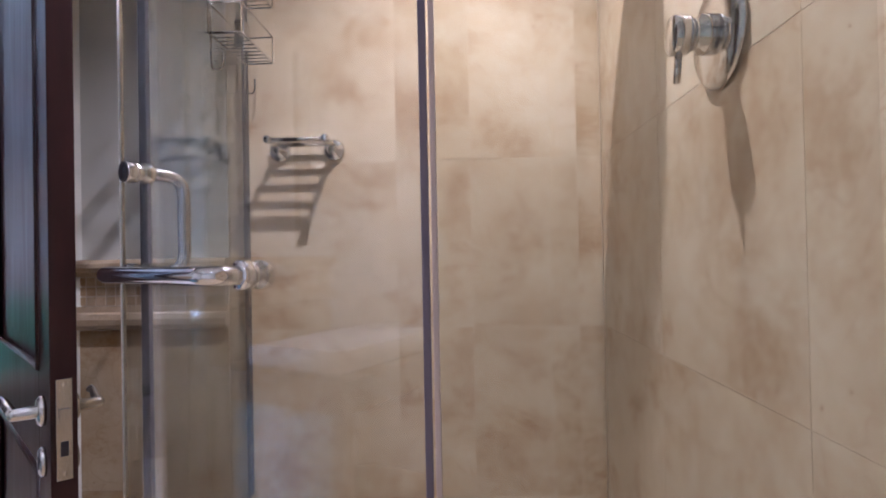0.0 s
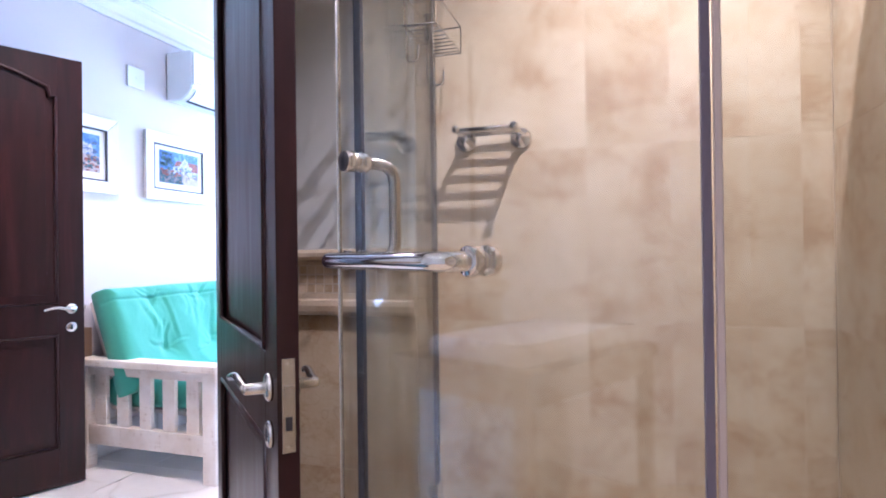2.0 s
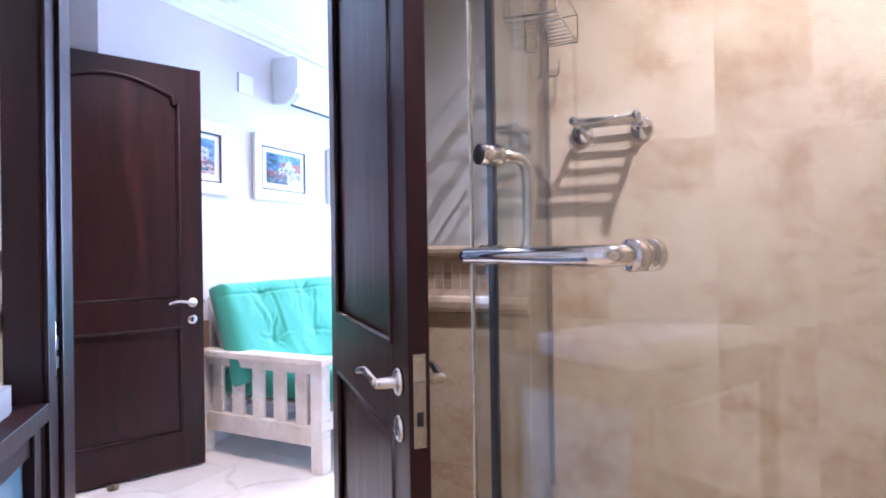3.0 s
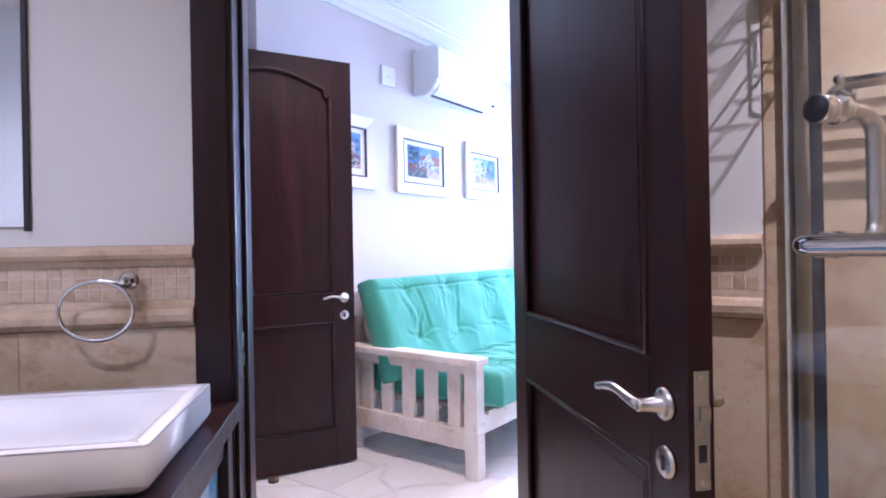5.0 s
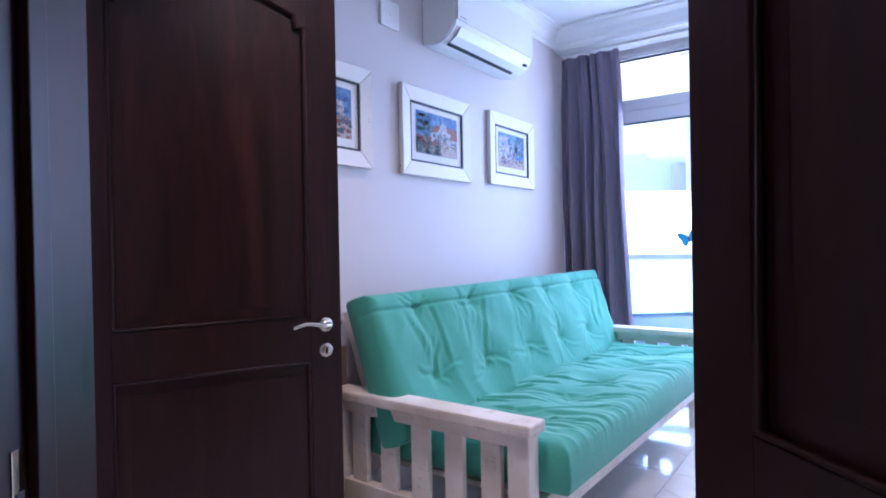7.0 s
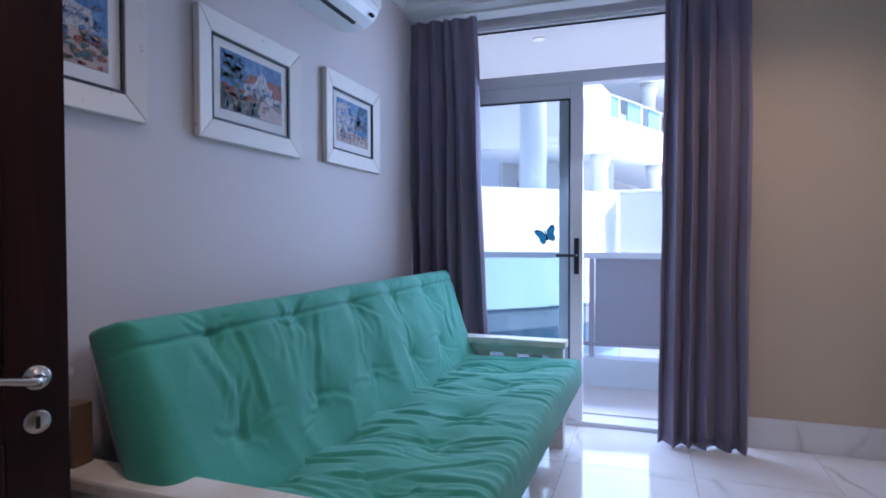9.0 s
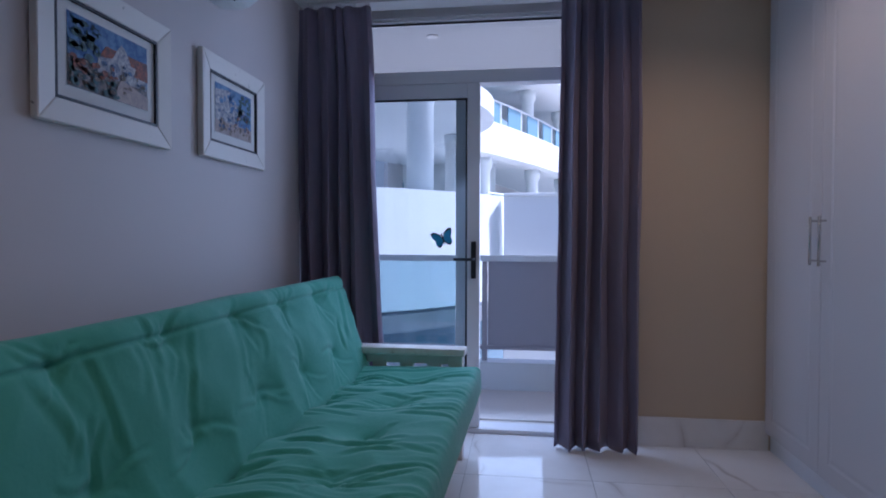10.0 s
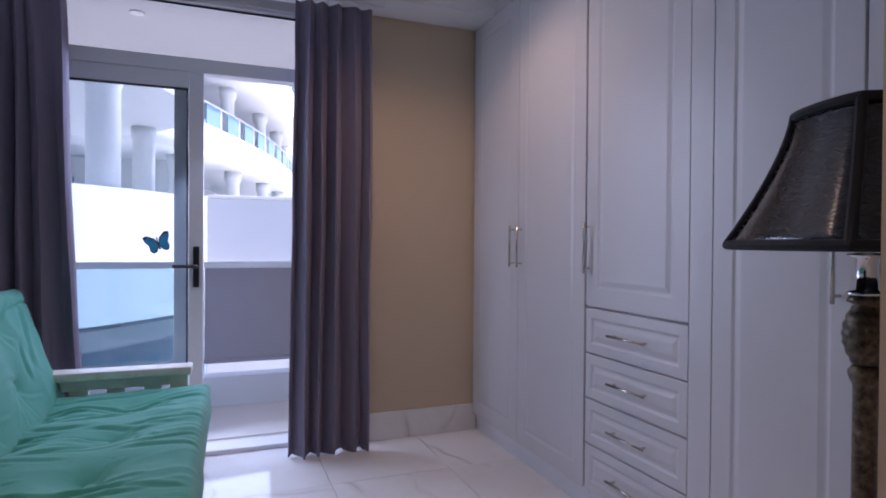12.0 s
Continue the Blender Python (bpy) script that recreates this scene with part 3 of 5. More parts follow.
# corner wire basket
caddy = thing("wire_shower_caddy", None, "two-tier chrome wire basket hanging in the shower", "shower caddy")
cx0, cx1, cy0, cy1 = -0.575, -0.495, 1.38, 1.61
for zt in (1.645, 1.80):
    part("rim", tube([(cx0, cy0, zt), (cx1, cy0, zt), (cx1, cy1, zt), (cx0, cy1, zt)], 0.0028, 8, True), "chrome", caddy, "", True)
    part("rim", tube([(cx0, cy0, zt + 0.072), (cx1, cy0, zt + 0.072), (cx1, cy1, zt + 0.072), (cx0, cy1, zt + 0.072)], 0.0025, 8, True), "chrome", caddy, "", True)
    for k in range(9):
        y = cy0 + (cy1 - cy0) * (k + 0.5) / 9
        part("wire", tube([(cx0, y, zt + 0.002), (cx1, y, zt + 0.002)], 0.0016, 6), "chrome", caddy)
    for x in (cx0, cx1):
        for y in (cy0, cy1):
            part("post", tube([(x, y, zt), (x, y, zt + 0.072)], 0.002, 6), "chrome", caddy)
for x, y in ((cx0 + 0.002, cy1 - 0.01), (cx0 + 0.002, cy0 + 0.01)):
    part("hanger", tube(round_path([(x, y, 2.0), (x, y, 1.56), (x + 0.03, y, 1.56), (x + 0.03, y, 1.60)], 0.014), 0.0025, 8), "chrome", caddy, "", True)

# mixer valve on the right wall
VY, VZ = 0.903, 1.428
valve = thing("shower_mixer", None, "chrome single-lever shower mixer on an oval plate", "shower tap")
bm = lathe([(0.085, 0), (0.085, 0.004), (0.078, 0.010), (0.03, 0.012)], 36)
bmesh.ops.transform(bm, matrix=pose(RIGHT - 0.008, VY, VZ, 0, -90, 0) @ Matrix.Diagonal((0.95, 1.0, 1, 1)), verts=bm.verts)
part("plate", bm, "chrome", valve, "", True)
part("body", lathe([(0.030, 0.0), (0.030, 0.022), (0.024, 0.025), (0.024, 0.036), (0.028, 0.038), (0.030, 0.042), (0.030, 0.060), (0.027, 0.064), (0.002, 0.065)], 28, pose(RIGHT - 0.018, VY, VZ, 0, -90, 0)), "chrome", valve, "", True)
part("lever", tube([(RIGHT - 0.070, VY, VZ - 0.026), (RIGHT - 0.074, VY, VZ - 0.072)], 0.0055, 12), "chrome", valve, "", True)

# rain head above the mixer; its shadow falls into the corner
head = thing("rain_shower", None, "round chrome rain shower on a straight wall arm", "shower")
HX, HY, HZ = 0.163, 1.213, 2.085
part("rose", lathe([(0.070, 0), (0.073, 0.004), (0.071, 0.012), (0.03, 0.026), (0.016, 0.04), (0.014, 0.055)], 40, pose(HX, HY, HZ)), "chrome", head, "", True)
part("arm", tube(round_path([(HX, HY, HZ + 0.045), (HX, HY, HZ + 0.075), (RIGHT - 0.006, HY, HZ + 0.075)], 0.03), 0.011, 12), "chrome", head, "", True)
part("flange", lathe([(0.03, 0), (0.03, 0.005), (0.013, 0.01)], 24, pose(RIGHT - 0.006, HY, HZ + 0.075, 0, -90, 0)), "chrome", head, "", True)

# mirror over the basin
mirror = thing("wall_mirror", SLANT, "plain rectangular mirror over the basin", "mirror")
part("glass", box((-1.40, -0.008, 1.16), (-1.030, -0.002, 2.0), 0.001), "mirror", mirror, "silvered glass")
part("edge", joined(box((-1.029, -0.012, 1.15), (-1.017, -0.001, 2.01), 0.001), box((-1.412, -0.012, 1.15), (-1.401, -0.001, 2.01), 0.001)), "black", mirror, "dark frame edge")

# ---------------------------------------------------------------- basin corner
vanity = thing("vanity_stand", SLANT, "dark-stained wooden washstand with a pale glass-fronted door", "vanity unit")
part("top", box((-1.42, -0.66, 0.668), (-0.535, -0.03, 0.715), 0.003), "dark_wood", vanity)
for x0 in (-1.41, -0.60):
    for y0 in (-0.645, -0.10):
        part("leg", box((x0, y0, 0), (x0 + 0.05, y0 + 0.05, 0.667), 0.003), "dark_wood", vanity)
for a, b in (((-1.36, -0.635, 0.60), (-0.60, -0.605, 0.667)), ((-0.59, -0.595, 0.60), (-0.56, -0.10, 0.667)), ((-0.59, -0.595, 0.12), (-0.56, -0.10, 0.18))):
    part("rail", box(a, b, 0.002), "dark_wood", vanity)
pdoor = part("door", box((-0.582, -0.585, 0.182), (-0.574, -0.105, 0.598), 0.002), "sea_glass", vanity, "blue-green glass side door")
part("knob", lathe([(0.008, 0), (0.008, 0.012), (0.015, 0.016), (0.015, 0.026), (0.003, 0.03)], 16, pose(-0.574, -0.40, 0.585, 0, 90, 0)), "chrome", vanity, "round chrome knob", True)
part("shelf", box((-1.36, -0.60, 0.10), (-0.595, -0.08, 0.12), 0.002), "dark_wood", vanity)
basin = thing("basin", SLANT, "white rectangular ceramic basin on the washstand", "basin")
bm = bmesh.new()
outer = [(-1.30, -0.62), (-0.565, -0.62), (-0.565, -0.205), (-1.30, -0.205)]
inner = [(-1.27, -0.59), (-0.60, -0.59), (-0.60, -0.24), (-1.27, -0.24)]
low = [(-1.27, -0.595), (-0.59, -0.595), (-0.59, -0.215), (-1.27, -0.215)]
floor_ = [(-1.20, -0.52), (-0.68, -0.52), (-0.68, -0.31), (-1.20, -0.31)]
rows = [[bm.verts.new((x, y, z)) for x, y in ring] for ring, z in ((low, 0.7165), (outer, 0.735), (outer, 0.797), (outer, 0.802), (inner, 0.802), (inner, 0.795), (floor_, 0.735))]
for a, b in zip(rows, rows[1:]):
    for k in range(4):
        bm.faces.new((a[k], a[(k + 1) % 4], b[(k + 1) % 4], b[k]))
bm.faces.new(rows[0][::-1])
bm.faces.new(rows[-1])
bmesh.ops.recalc_face_normals(bm, faces=bm.faces)
bmesh.ops.bevel(bm, geom=[e for e in bm.edges], offset=0.004, segments=2, affect="EDGES")
part("bowl", bm, "ceramic", basin, "", True)
part("waste", lathe([(0.022, 0), (0.02, 0.003), (0.004, 0.004)], 16, pose(-0.94, -0.41, 0.736)), "chrome", basin, "", True)

RS = -0.79
ring = thing("towel_ring", SLANT, "chrome towel ring on a round wall rose", "towel ring")
part("rose", lathe([(0.024, 0), (0.024, 0.006), (0.018, 0.011), (0.009, 0.012), (0.009, 0.045), (0.011, 0.05), (0.002, 0.052)], 20, pose(RS, -0.022, 1.025, 90)), "chrome", ring, "", True)
part("hoop", tube([(RS - 0.060 + 0.082 * math.cos(2 * math.pi * k / 40), -0.068, 0.957 + 0.070 * math.sin(2 * math.pi * k / 40)) for k in range(40)], 0.005, 10, True), "chrome", ring, "", True)
part("arm", tube(round_path([(RS, -0.066, 1.025), (RS - 0.04, -0.068, 1.027), (RS - 0.060, -0.068, 1.029)], 0.02), 0.0055, 10), "chrome", ring, "", True)

# ---------------------------------------------------------------- sitting room: futon
FY0, FY1 = 2.385, 4.60
AX0, AX1 = -2.755, -1.875
TILTED = Matrix.Translation((AX0, FY1, 0)) @ Matrix.Rotation(radians(-1.4), 4, "Z") @ Matrix.Translation((-AX0, -FY1, 0))
futon = thing("futon_sofa", TILTED, "whitewashed slatted wooden futon sofa frame against the wall", "sofa")
for y0 in (FY0, FY1 - 0.105):
    part("arm_top", box((AX0 - 0.005, y0, 0.535), (AX1 + 0.015, y0 + 0.105, 0.573), 0.008), "white_wood", futon, "worn whitewashed armrest")
    part("leg", box((AX1 - 0.075, y0 + 0.02, 0), (AX1, y0 + 0.085, 0.534), 0.005), "white_wood", futon)
    part("leg", box((AX0, y0 + 0.02, 0), (AX0 + 0.075, y0 + 0.085, 0.534), 0.005), "white_wood", futon)
    part("side_rail", box((AX0 + 0.076, y0 + 0.03, 0.488), (AX1 - 0.076, y0 + 0.075, 0.534), 0.004), "white_wood", futon)
    part("side_rail", box((AX0 + 0.076, y0 + 0.03, 0.13), (AX1 - 0.076, y0 + 0.075, 0.23), 0.004), "white_wood", futon)
    gap = (AX1 - AX0 - 0.152) / 5
    for k in range(5):
        xc = AX0 + 0.076 + gap * (k + 0.5)
        part("slat", box((xc - 0.037, y0 + 0.04, 0.231), (xc + 0.037, y0 + 0.064, 0.487), 0.003), "white_wood", futon)
part("front_rail", box((AX1 - 0.065, FY0 + 0.087, 0.20), (AX1 - 0.02, FY1 - 0.087, 0.29), 0.004), "white_wood", futon)
part("back_rail", box((AX0 + 0.01, FY0 + 0.087, 0.20), (AX0 + 0.055, FY1 - 0.087, 0.29), 0.004), "white_wood", futon)
for k in range(14):
    y = FY0 + 0.17 + (FY1 - FY0 - 0.34) * k / 13
    part("seat_slat", box((AX0 + 0.12, y - 0.035, 0.285), (AX1 - 0.01, y + 0.035, 0.305), 0.003), "white_wood", futon)
slope = Matrix.Translation((-2.46, 0, 0.32)) @ Matrix.Rotation(radians(-19), 4, "Y")
for y in (FY0 + 0.115, FY0 + 0.6, FY1 - 0.6, FY1 - 0.155):
    part("back_post", box((-0.115, y, -0.02), (-0.075, y + 0.06, 0.60), 0.004), "white_wood", futon, m=slope)
for z in (0.1, 0.3, 0.5):
    part("back_slat", box((-0.074, FY0 + 0.115, z), (-0.055, FY1 - 0.1, z + 0.07), 0.004), "white_wood", futon, m=slope)


part("back_support", box((-2.772, FY0 + 0.03, 0.575), (-2.712, FY0 + 0.085, 0.725), 0.004), "brown_wood", futon, "bare brown wooden back support")


def cushion(name, length, depth, thick, tufts, seed, upright):
    """A tufted mattress: u along its length, v across, with dimples, star creases round them and soft folds between."""
    rnd = random.Random(seed)
    bm = bmesh.new()
    nu, nv = (210, 84) if upright else (300, 72)
    folds = []
    for _ in range(11 if upright else 60):
        u, v = rnd.uniform(0.1, length - 0.1), rnd.uniform(0.06, depth * (0.75 if upright else 0.8))
        if upright:
            du, dv = rnd.gauss(0, 0.03), rnd.uniform(0.12, 0.34)
        else:
            du, dv = rnd.gauss(0.02, 0.05), rnd.uniform(0.12, 0.34)
        folds.append((u, v, du, dv, rnd.uniform(0.012, 0.028) if upright else rnd.uniform(0.008, 0.015), rnd.uniform(0.002, 0.006) if upright else rnd.uniform(0.003, 0.009)))
    for tu, tv in tufts:
        for k in range(6):
            a = rnd.uniform(0, 6.28)
            n = rnd.uniform(0.06, 0.2)
            folds.append((tu, tv, n * math.cos(a), n * math.sin(a), rnd.uniform(0.007, 0.013), 0.0045 if upright else 0.006))

    def shape(u, v, top):
        eu, ev = min(u, length - u), min(v, depth - v)
        e = min(eu, ev)
        r = thick * 0.5
        edge = max(0.0, 1 - (1 - min(e / r, 1)) ** 3.2) ** (1 / 3.2)
        h = r * edge
        if top:
            for tu, tv in tufts:
                d2 = (u - tu) ** 2 + (v - tv) ** 2
                if d2 < 0.12:
                    h -= ((0.022 if upright else 0.030) * math.exp(-d2 / 0.011) + 0.012 * math.exp(-d2 / 0.0009)) * edge
            for fu, fv, du, dv, w, deep in folds:
                s = ((u - fu) * du + (v - fv) * dv) / (du * du + dv * dv)
                if -0.1 < s < 1.1:
                    bend = 0.02 * math.sin(s * 3.1 + 20 * fu)
                    off = ((u - fu) * dv - (v - fv) * du) / math.hypot(du, dv) + bend
                    if abs(off) < 4 * w:
                        fade = max(0.0, min(1.0, (s + 0.1) * 4, (1.1 - s) * 4))
                        h += edge * fade * deep * (0.7 * math.exp(-((off - 1.3 * w) / w) ** 2) - math.exp(-(off / (0.7 * w)) ** 2))
            h += edge * (0.014 * noise.noise((u * 2.0, v * 2.3, seed)) + 0.004 * noise.noise((u * 7, v * 7, seed + 3)))
            if not upright:
                # bunched cloth along the fold at the back, pulled creases over the front edge
                near = math.exp(-((v - 0.12) / 0.07) ** 2)
                h += edge * near * 0.016 * (1 - 2 * abs(noise.noise((u * 5.0 + v * 9.0, v * 24.0 - u * 3.0, seed + 5))))
                lip = max(0.0, (v - depth * 0.72) / (depth * 0.28))
                h += edge * lip * 0.007 * (1 - 2 * abs(noise.noise((u * 15.0, v * 3.0, seed + 6))))
            h += edge * 0.005 * (0.5 - abs(noise.noise((u * 6.5 + v * 2.0, v * 4.5, seed + 7))) * 2)
            if upright:
                h -= 0.009 * math.exp(-((v - depth * 0.87 - 0.01 * noise.noise((u * 2, 0, seed))) / 0.006) ** 2)
        wob = 0.012 * noise.noise((u * 3, v * 3, seed + 9))
        return h, wob

    grids = []
    for top in (True, False):
        g = []
        for i in range(nu + 1):
            row = []
            s = i / nu
            u = length * (0.5 - 0.5 * math.cos(math.pi * s)) * 0.35 + length * s * 0.65
            for j in range(nv + 1):
                s2 = j / nv
                v = depth * (0.5 - 0.5 * math.cos(math.pi * s2)) * 0.45 + depth * s2 * 0.55
                h, wob = shape(u, v, top)
                edge_in = 1.0 if (i in (0, nu) or j in (0, nv)) else 0.0
                row.append(bm.verts.new((u + wob * edge_in, v + wob * edge_in, thick / 2 + (h if top else -h * 0.97))))
            g.append(row)
        grids.append(g)
    for g, flip in zip(grids, (False, True)):
        for i in range(nu):
            for j in range(nv):
                q = (g[i][j], g[i + 1][j], g[i + 1][j + 1], g[i][j + 1])
                bm.faces.new(q[::-1] if flip else q)
    bmesh.ops.remove_doubles(bm, verts=bm.verts, dist=0.0008)
    return bm


MY0, MY1 = 2.475, 4.515
mat_thing = thing("futon_mattress", TILTED, "sea-green cotton futon mattress, tufted and creased, folded over the frame", "mattress")
seat_tufts = [(0.28 + 0.37 * i, 0.23 + 0.33 * j) for i in range(5) for j in range(2)]
# seat: u runs along +y, v towards the room
seat_m = Matrix.Translation((-2.62, MY0, 0.300)) @ Matrix(((0, 1, 0, 0), (1, 0, 0, 0), (0, 0, 1, 0), (0, 0, 0, 1))) @ Matrix.Rotation(radians(2.0), 4, "X")
bm = cushion("seat", MY1 - MY0, 0.85, 0.17, seat_tufts, 3, False)
bmesh.ops.transform(bm, matrix=seat_m, verts=bm.verts)
bmesh.ops.reverse_faces(bm, faces=bm.faces)
part("seat_cushion", bm, "mattress", mat_thing, "", True)
# back: u along y, v up the slope
back_tufts = [(0.28 + 0.37 * i, 0.20 + 0.27 * j) for i in range(5) for j in range(2)]
bm = cushion("back", MY1 - MY0 + 0.13, 0.56, 0.165, back_tufts, 8, True)
back_m = Matrix.Translation((-2.505, MY0 - 0.065, 0.365)) @ Matrix.Rotation(radians(-19), 4, "Y") @ Matrix(((0, 0, 1, 0), (1, 0, 0, 0), (0, 1, 0, 0), (0, 0, 0, 1)))
bmesh.ops.transform(bm, matrix=back_m, verts=bm.verts)
part("back_cushion", bm, "mattress", mat_thing, "", True)


# ---------------------------------------------------------------- pictures
def flat(name, polys, mat, parent, x):
    """Thin coloured shapes in a plane facing +x: polygons of (y, z)."""
    for poly in polys:
        bm = bmesh.new()
        low = [bm.verts.new((0, y, z)) for y, z in poly]
        high = [bm.verts.new((0.0006, y, z)) for y, z in poly]
        n = len(low)
        bm.faces.new(high)
        for i in range(n):
            bm.faces.new((low[i], low[(i + 1) % n], high[(i + 1) % n], high[i]))
        bmesh.ops.recalc_face_normals(bm, faces=bm.faces)
        part(name, bm, mat, parent, m=pose(x, 0, 0))


def paint(name, a, b, scale):
    def build(nt, p):
        n = noise_tex(nt, where(nt), scale, 5, 0.7, 1.0)
        nt.links.new(ramp(nt, n, (0.38, a), (0.6, b)), p.inputs["Base Color"])
    M[name] = material(name, rough=0.6, build=build)


paint("print_sky", (0.025, 0.10, 0.30), (0.14, 0.28, 0.48), 16)
paint("print_white", (0.58, 0.56, 0.56), (0.16, 0.18, 0.26), 45)
paint("print_ground", (0.36, 0.27, 0.24), (0.07, 0.09, 0.12), 48)
paint("print_green", (0.02, 0.04, 0.06), (0.07, 0.17, 0.18), 60)
paint("print_red", (0.40, 0.11, 0.06), (0.10, 0.04, 0.045), 60)
paint("print_blue", (0.015, 0.025, 0.07), (0.12, 0.20, 0.36), 70)
paint("print_path", (0.34, 0.27, 0.26), (0.48, 0.38, 0.34), 40)
paint("print_flowers", (0.04, 0.05, 0.05), (0.36, 0.25, 0.20), 90)


def blob(rnd, cy, cz, ry, rz, n=14):
    return [(cy + ry * math.cos(2 * math.pi * k / n) * rnd.uniform(0.75, 1.1), cz + rz * math.sin(2 * math.pi * k / n) * rnd.uniform(0.75, 1.1)) for k in range(n)]


def picture(y0, y1, z0, z1, theme, seed, label):
    rnd = random.Random(seed)
    pic = thing("framed_picture", None, label, "picture", "pictures above the sofa")
    w = 0.068
    x0, x1 = LEFT + 0.003, LEFT + 0.028
    # mitred frame members, each with a raised inner lip
    def member(a, b, inner_a, inner_b):
        bm = bmesh.new()
        outline = [a, b, inner_b, inner_a]
        low = [bm.verts.new((x0, y, z)) for y, z in outline]
        high = [bm.verts.new((x1 if i < 2 else x1 - 0.008, y, z)) for i, (y, z) in enumerate(outline)]
        bm.faces.new(low)
        bm.faces.new(high)
        for i in range(4):
            bm.faces.new((low[i], low[(i + 1) % 4], high[(i + 1) % 4], high[i]))
        bmesh.ops.recalc_face_normals(bm, faces=bm.faces)
        bmesh.ops.bevel(bm, geom=list(bm.edges), offset=0.003, segments=1, affect="EDGES")
        return bm
    O = [(y0, z0), (y1, z0), (y1, z1), (y0, z1)]
    I = [(y0 + w, z0 + w), (y1 - w, z0 + w), (y1 - w, z1 - w), (y0 + w, z1 - w)]
    for k in range(4):
        part("frame_member", member(O[k], O[(k + 1) % 4], I[k], I[(k + 1) % 4]), "worn_frame", pic, "distressed white wood with dark worn corners")
    l = 0.008
    part("inner_lip", joined(*(box((x0 + 0.006, a, b), (x1 - 0.009, c, d)) for a, b, c, d in ((y0 + w, z0 + w, y1 - w, z0 + w + l), (y0 + w, z1 - w - l, y1 - w, z1 - w), (y0 + w, z0 + w + l, y0 + w + l, z1 - w - l), (y1 - w - l, z0 + w + l, y1 - w, z1 - w - l)))), "black", pic, "dark inner lip")
    part("mount", box((x0 + 0.002, y0 + w, z0 + w), (x0 + 0.007, y1 - w, z1 - w)), "paper", pic, "white card mount")
    a, b, c, d = y0 + w + 0.05, y1 - w - 0.045, z0 + w + 0.045, z1 - w - 0.035
    W, H = b - a, d - c
    P = lambda u, v: (a + W * u, c + H * v)
    px = x0 + 0.0075
    flat("print", [[P(0, 0), P(1, 0), P(1, 1), P(0, 1)]], "print_sky", pic, px)
    depth = iter(range(1, 40))

    def dabs(mat, count, u0, u1, v0, v1, size=0.03):
        """Brush marks of one colour, scattered over a field."""
        at = px + 0.0005 * next(depth)
        for _ in range(count):
            cy, cz = P(rnd.uniform(u0, u1), rnd.uniform(v0, v1))
            ry, rz = W * size * rnd.uniform(0.5, 1.5), H * size * rnd.uniform(0.6, 1.6)
            cy, cz = min(max(cy, a + ry * 1.1), b - ry * 1.1), min(max(cz, c + rz * 1.1), d - rz * 1.1)
            part("brush_mark", prism(blob(rnd, cy, cz, ry, rz, 7), 0.0004, "x"), mat, pic, m=pose(at, 0, 0))

    def area(mat, *poly):
        flat("print_shape", [[P(u, v) for u, v in poly]], mat, pic, px + 0.0005 * next(depth))

    if theme == "house":
        area("print_ground", (0, 0), (1, 0), (1, 0.34), (0, 0.42))
        area("print_red", (0.36, 0.56), (1, 0.60), (1, 0.74), (0.44, 0.74))
        area("print_white", (0.34, 0.3), (0.98, 0.3), (0.98, 0.58), (0.76, 0.60), (0.70, 0.78), (0.64, 0.86), (0.58, 0.76), (0.52, 0.60), (0.34, 0.54))
        area("print_red", (0.80, 0.46), (1, 0.44), (1, 0.62), (0.84, 0.62))
        area("print_path", (0.52, 0.0), (1.0, 0.0), (1.0, 0.2), (0.62, 0.34))
        dabs("print_green", 26, 0, 0.34, 0.45, 0.95, 0.05)
        dabs("print_sky", 10, 0, 0.4, 0.6, 1.0, 0.03)
        dabs("print_blue", 9, 0.40, 0.95, 0.34, 0.54, 0.028)
        dabs("print_green", 22, 0, 0.6, 0.0, 0.30, 0.05)
        dabs("print_red", 24, 0.02, 0.55, 0.22, 0.46, 0.03)
        dabs("print_flowers", 26, 0.0, 0.95, 0.08, 0.42, 0.026)
    elif theme == "street":
        area("print_path", (0, 0), (1, 0), (1, 0.26), (0, 0.26))
        area("print_white", (0, 0.26), (0.62, 0.26), (0.62, 0.8), (0.4, 0.95), (0, 0.86))
        dabs("print_green", 26, 0.55, 1.0, 0.4, 0.95, 0.06)
        dabs("print_sky", 14, 0.0, 0.6, 0.55, 1.0, 0.05)
        dabs("print_blue", 26, 0.05, 0.95, 0.14, 0.55, 0.035)
        dabs("print_white", 14, 0.1, 0.9, 0.2, 0.6, 0.03)
        dabs("print_flowers", 22, 0.0, 1.0, 0.0, 0.3, 0.03)
        dabs("print_red", 7, 0.5, 0.95, 0.2, 0.5, 0.025)
    else:
        area("print_path", (0, 0), (1, 0), (1, 0.42), (0.6, 0.50), (0, 0.36))
        area("print_white", (0.1, 0.42), (0.9, 0.46), (0.86, 0.72), (0.5, 0.8), (0.12, 0.7))
        dabs("print_blue", 20, 0.3, 0.95, 0.34, 0.78, 0.055)
        dabs("print_white", 12, 0.3, 0.95, 0.45, 0.75, 0.035)
        dabs("print_red", 16, 0.55, 1.0, 0.0, 0.34, 0.035)
        dabs("print_flowers", 30, 0.0, 1.0, 0.0, 0.42, 0.03)
        dabs("print_green", 12, 0.5, 1.0, 0.0, 0.3, 0.03)


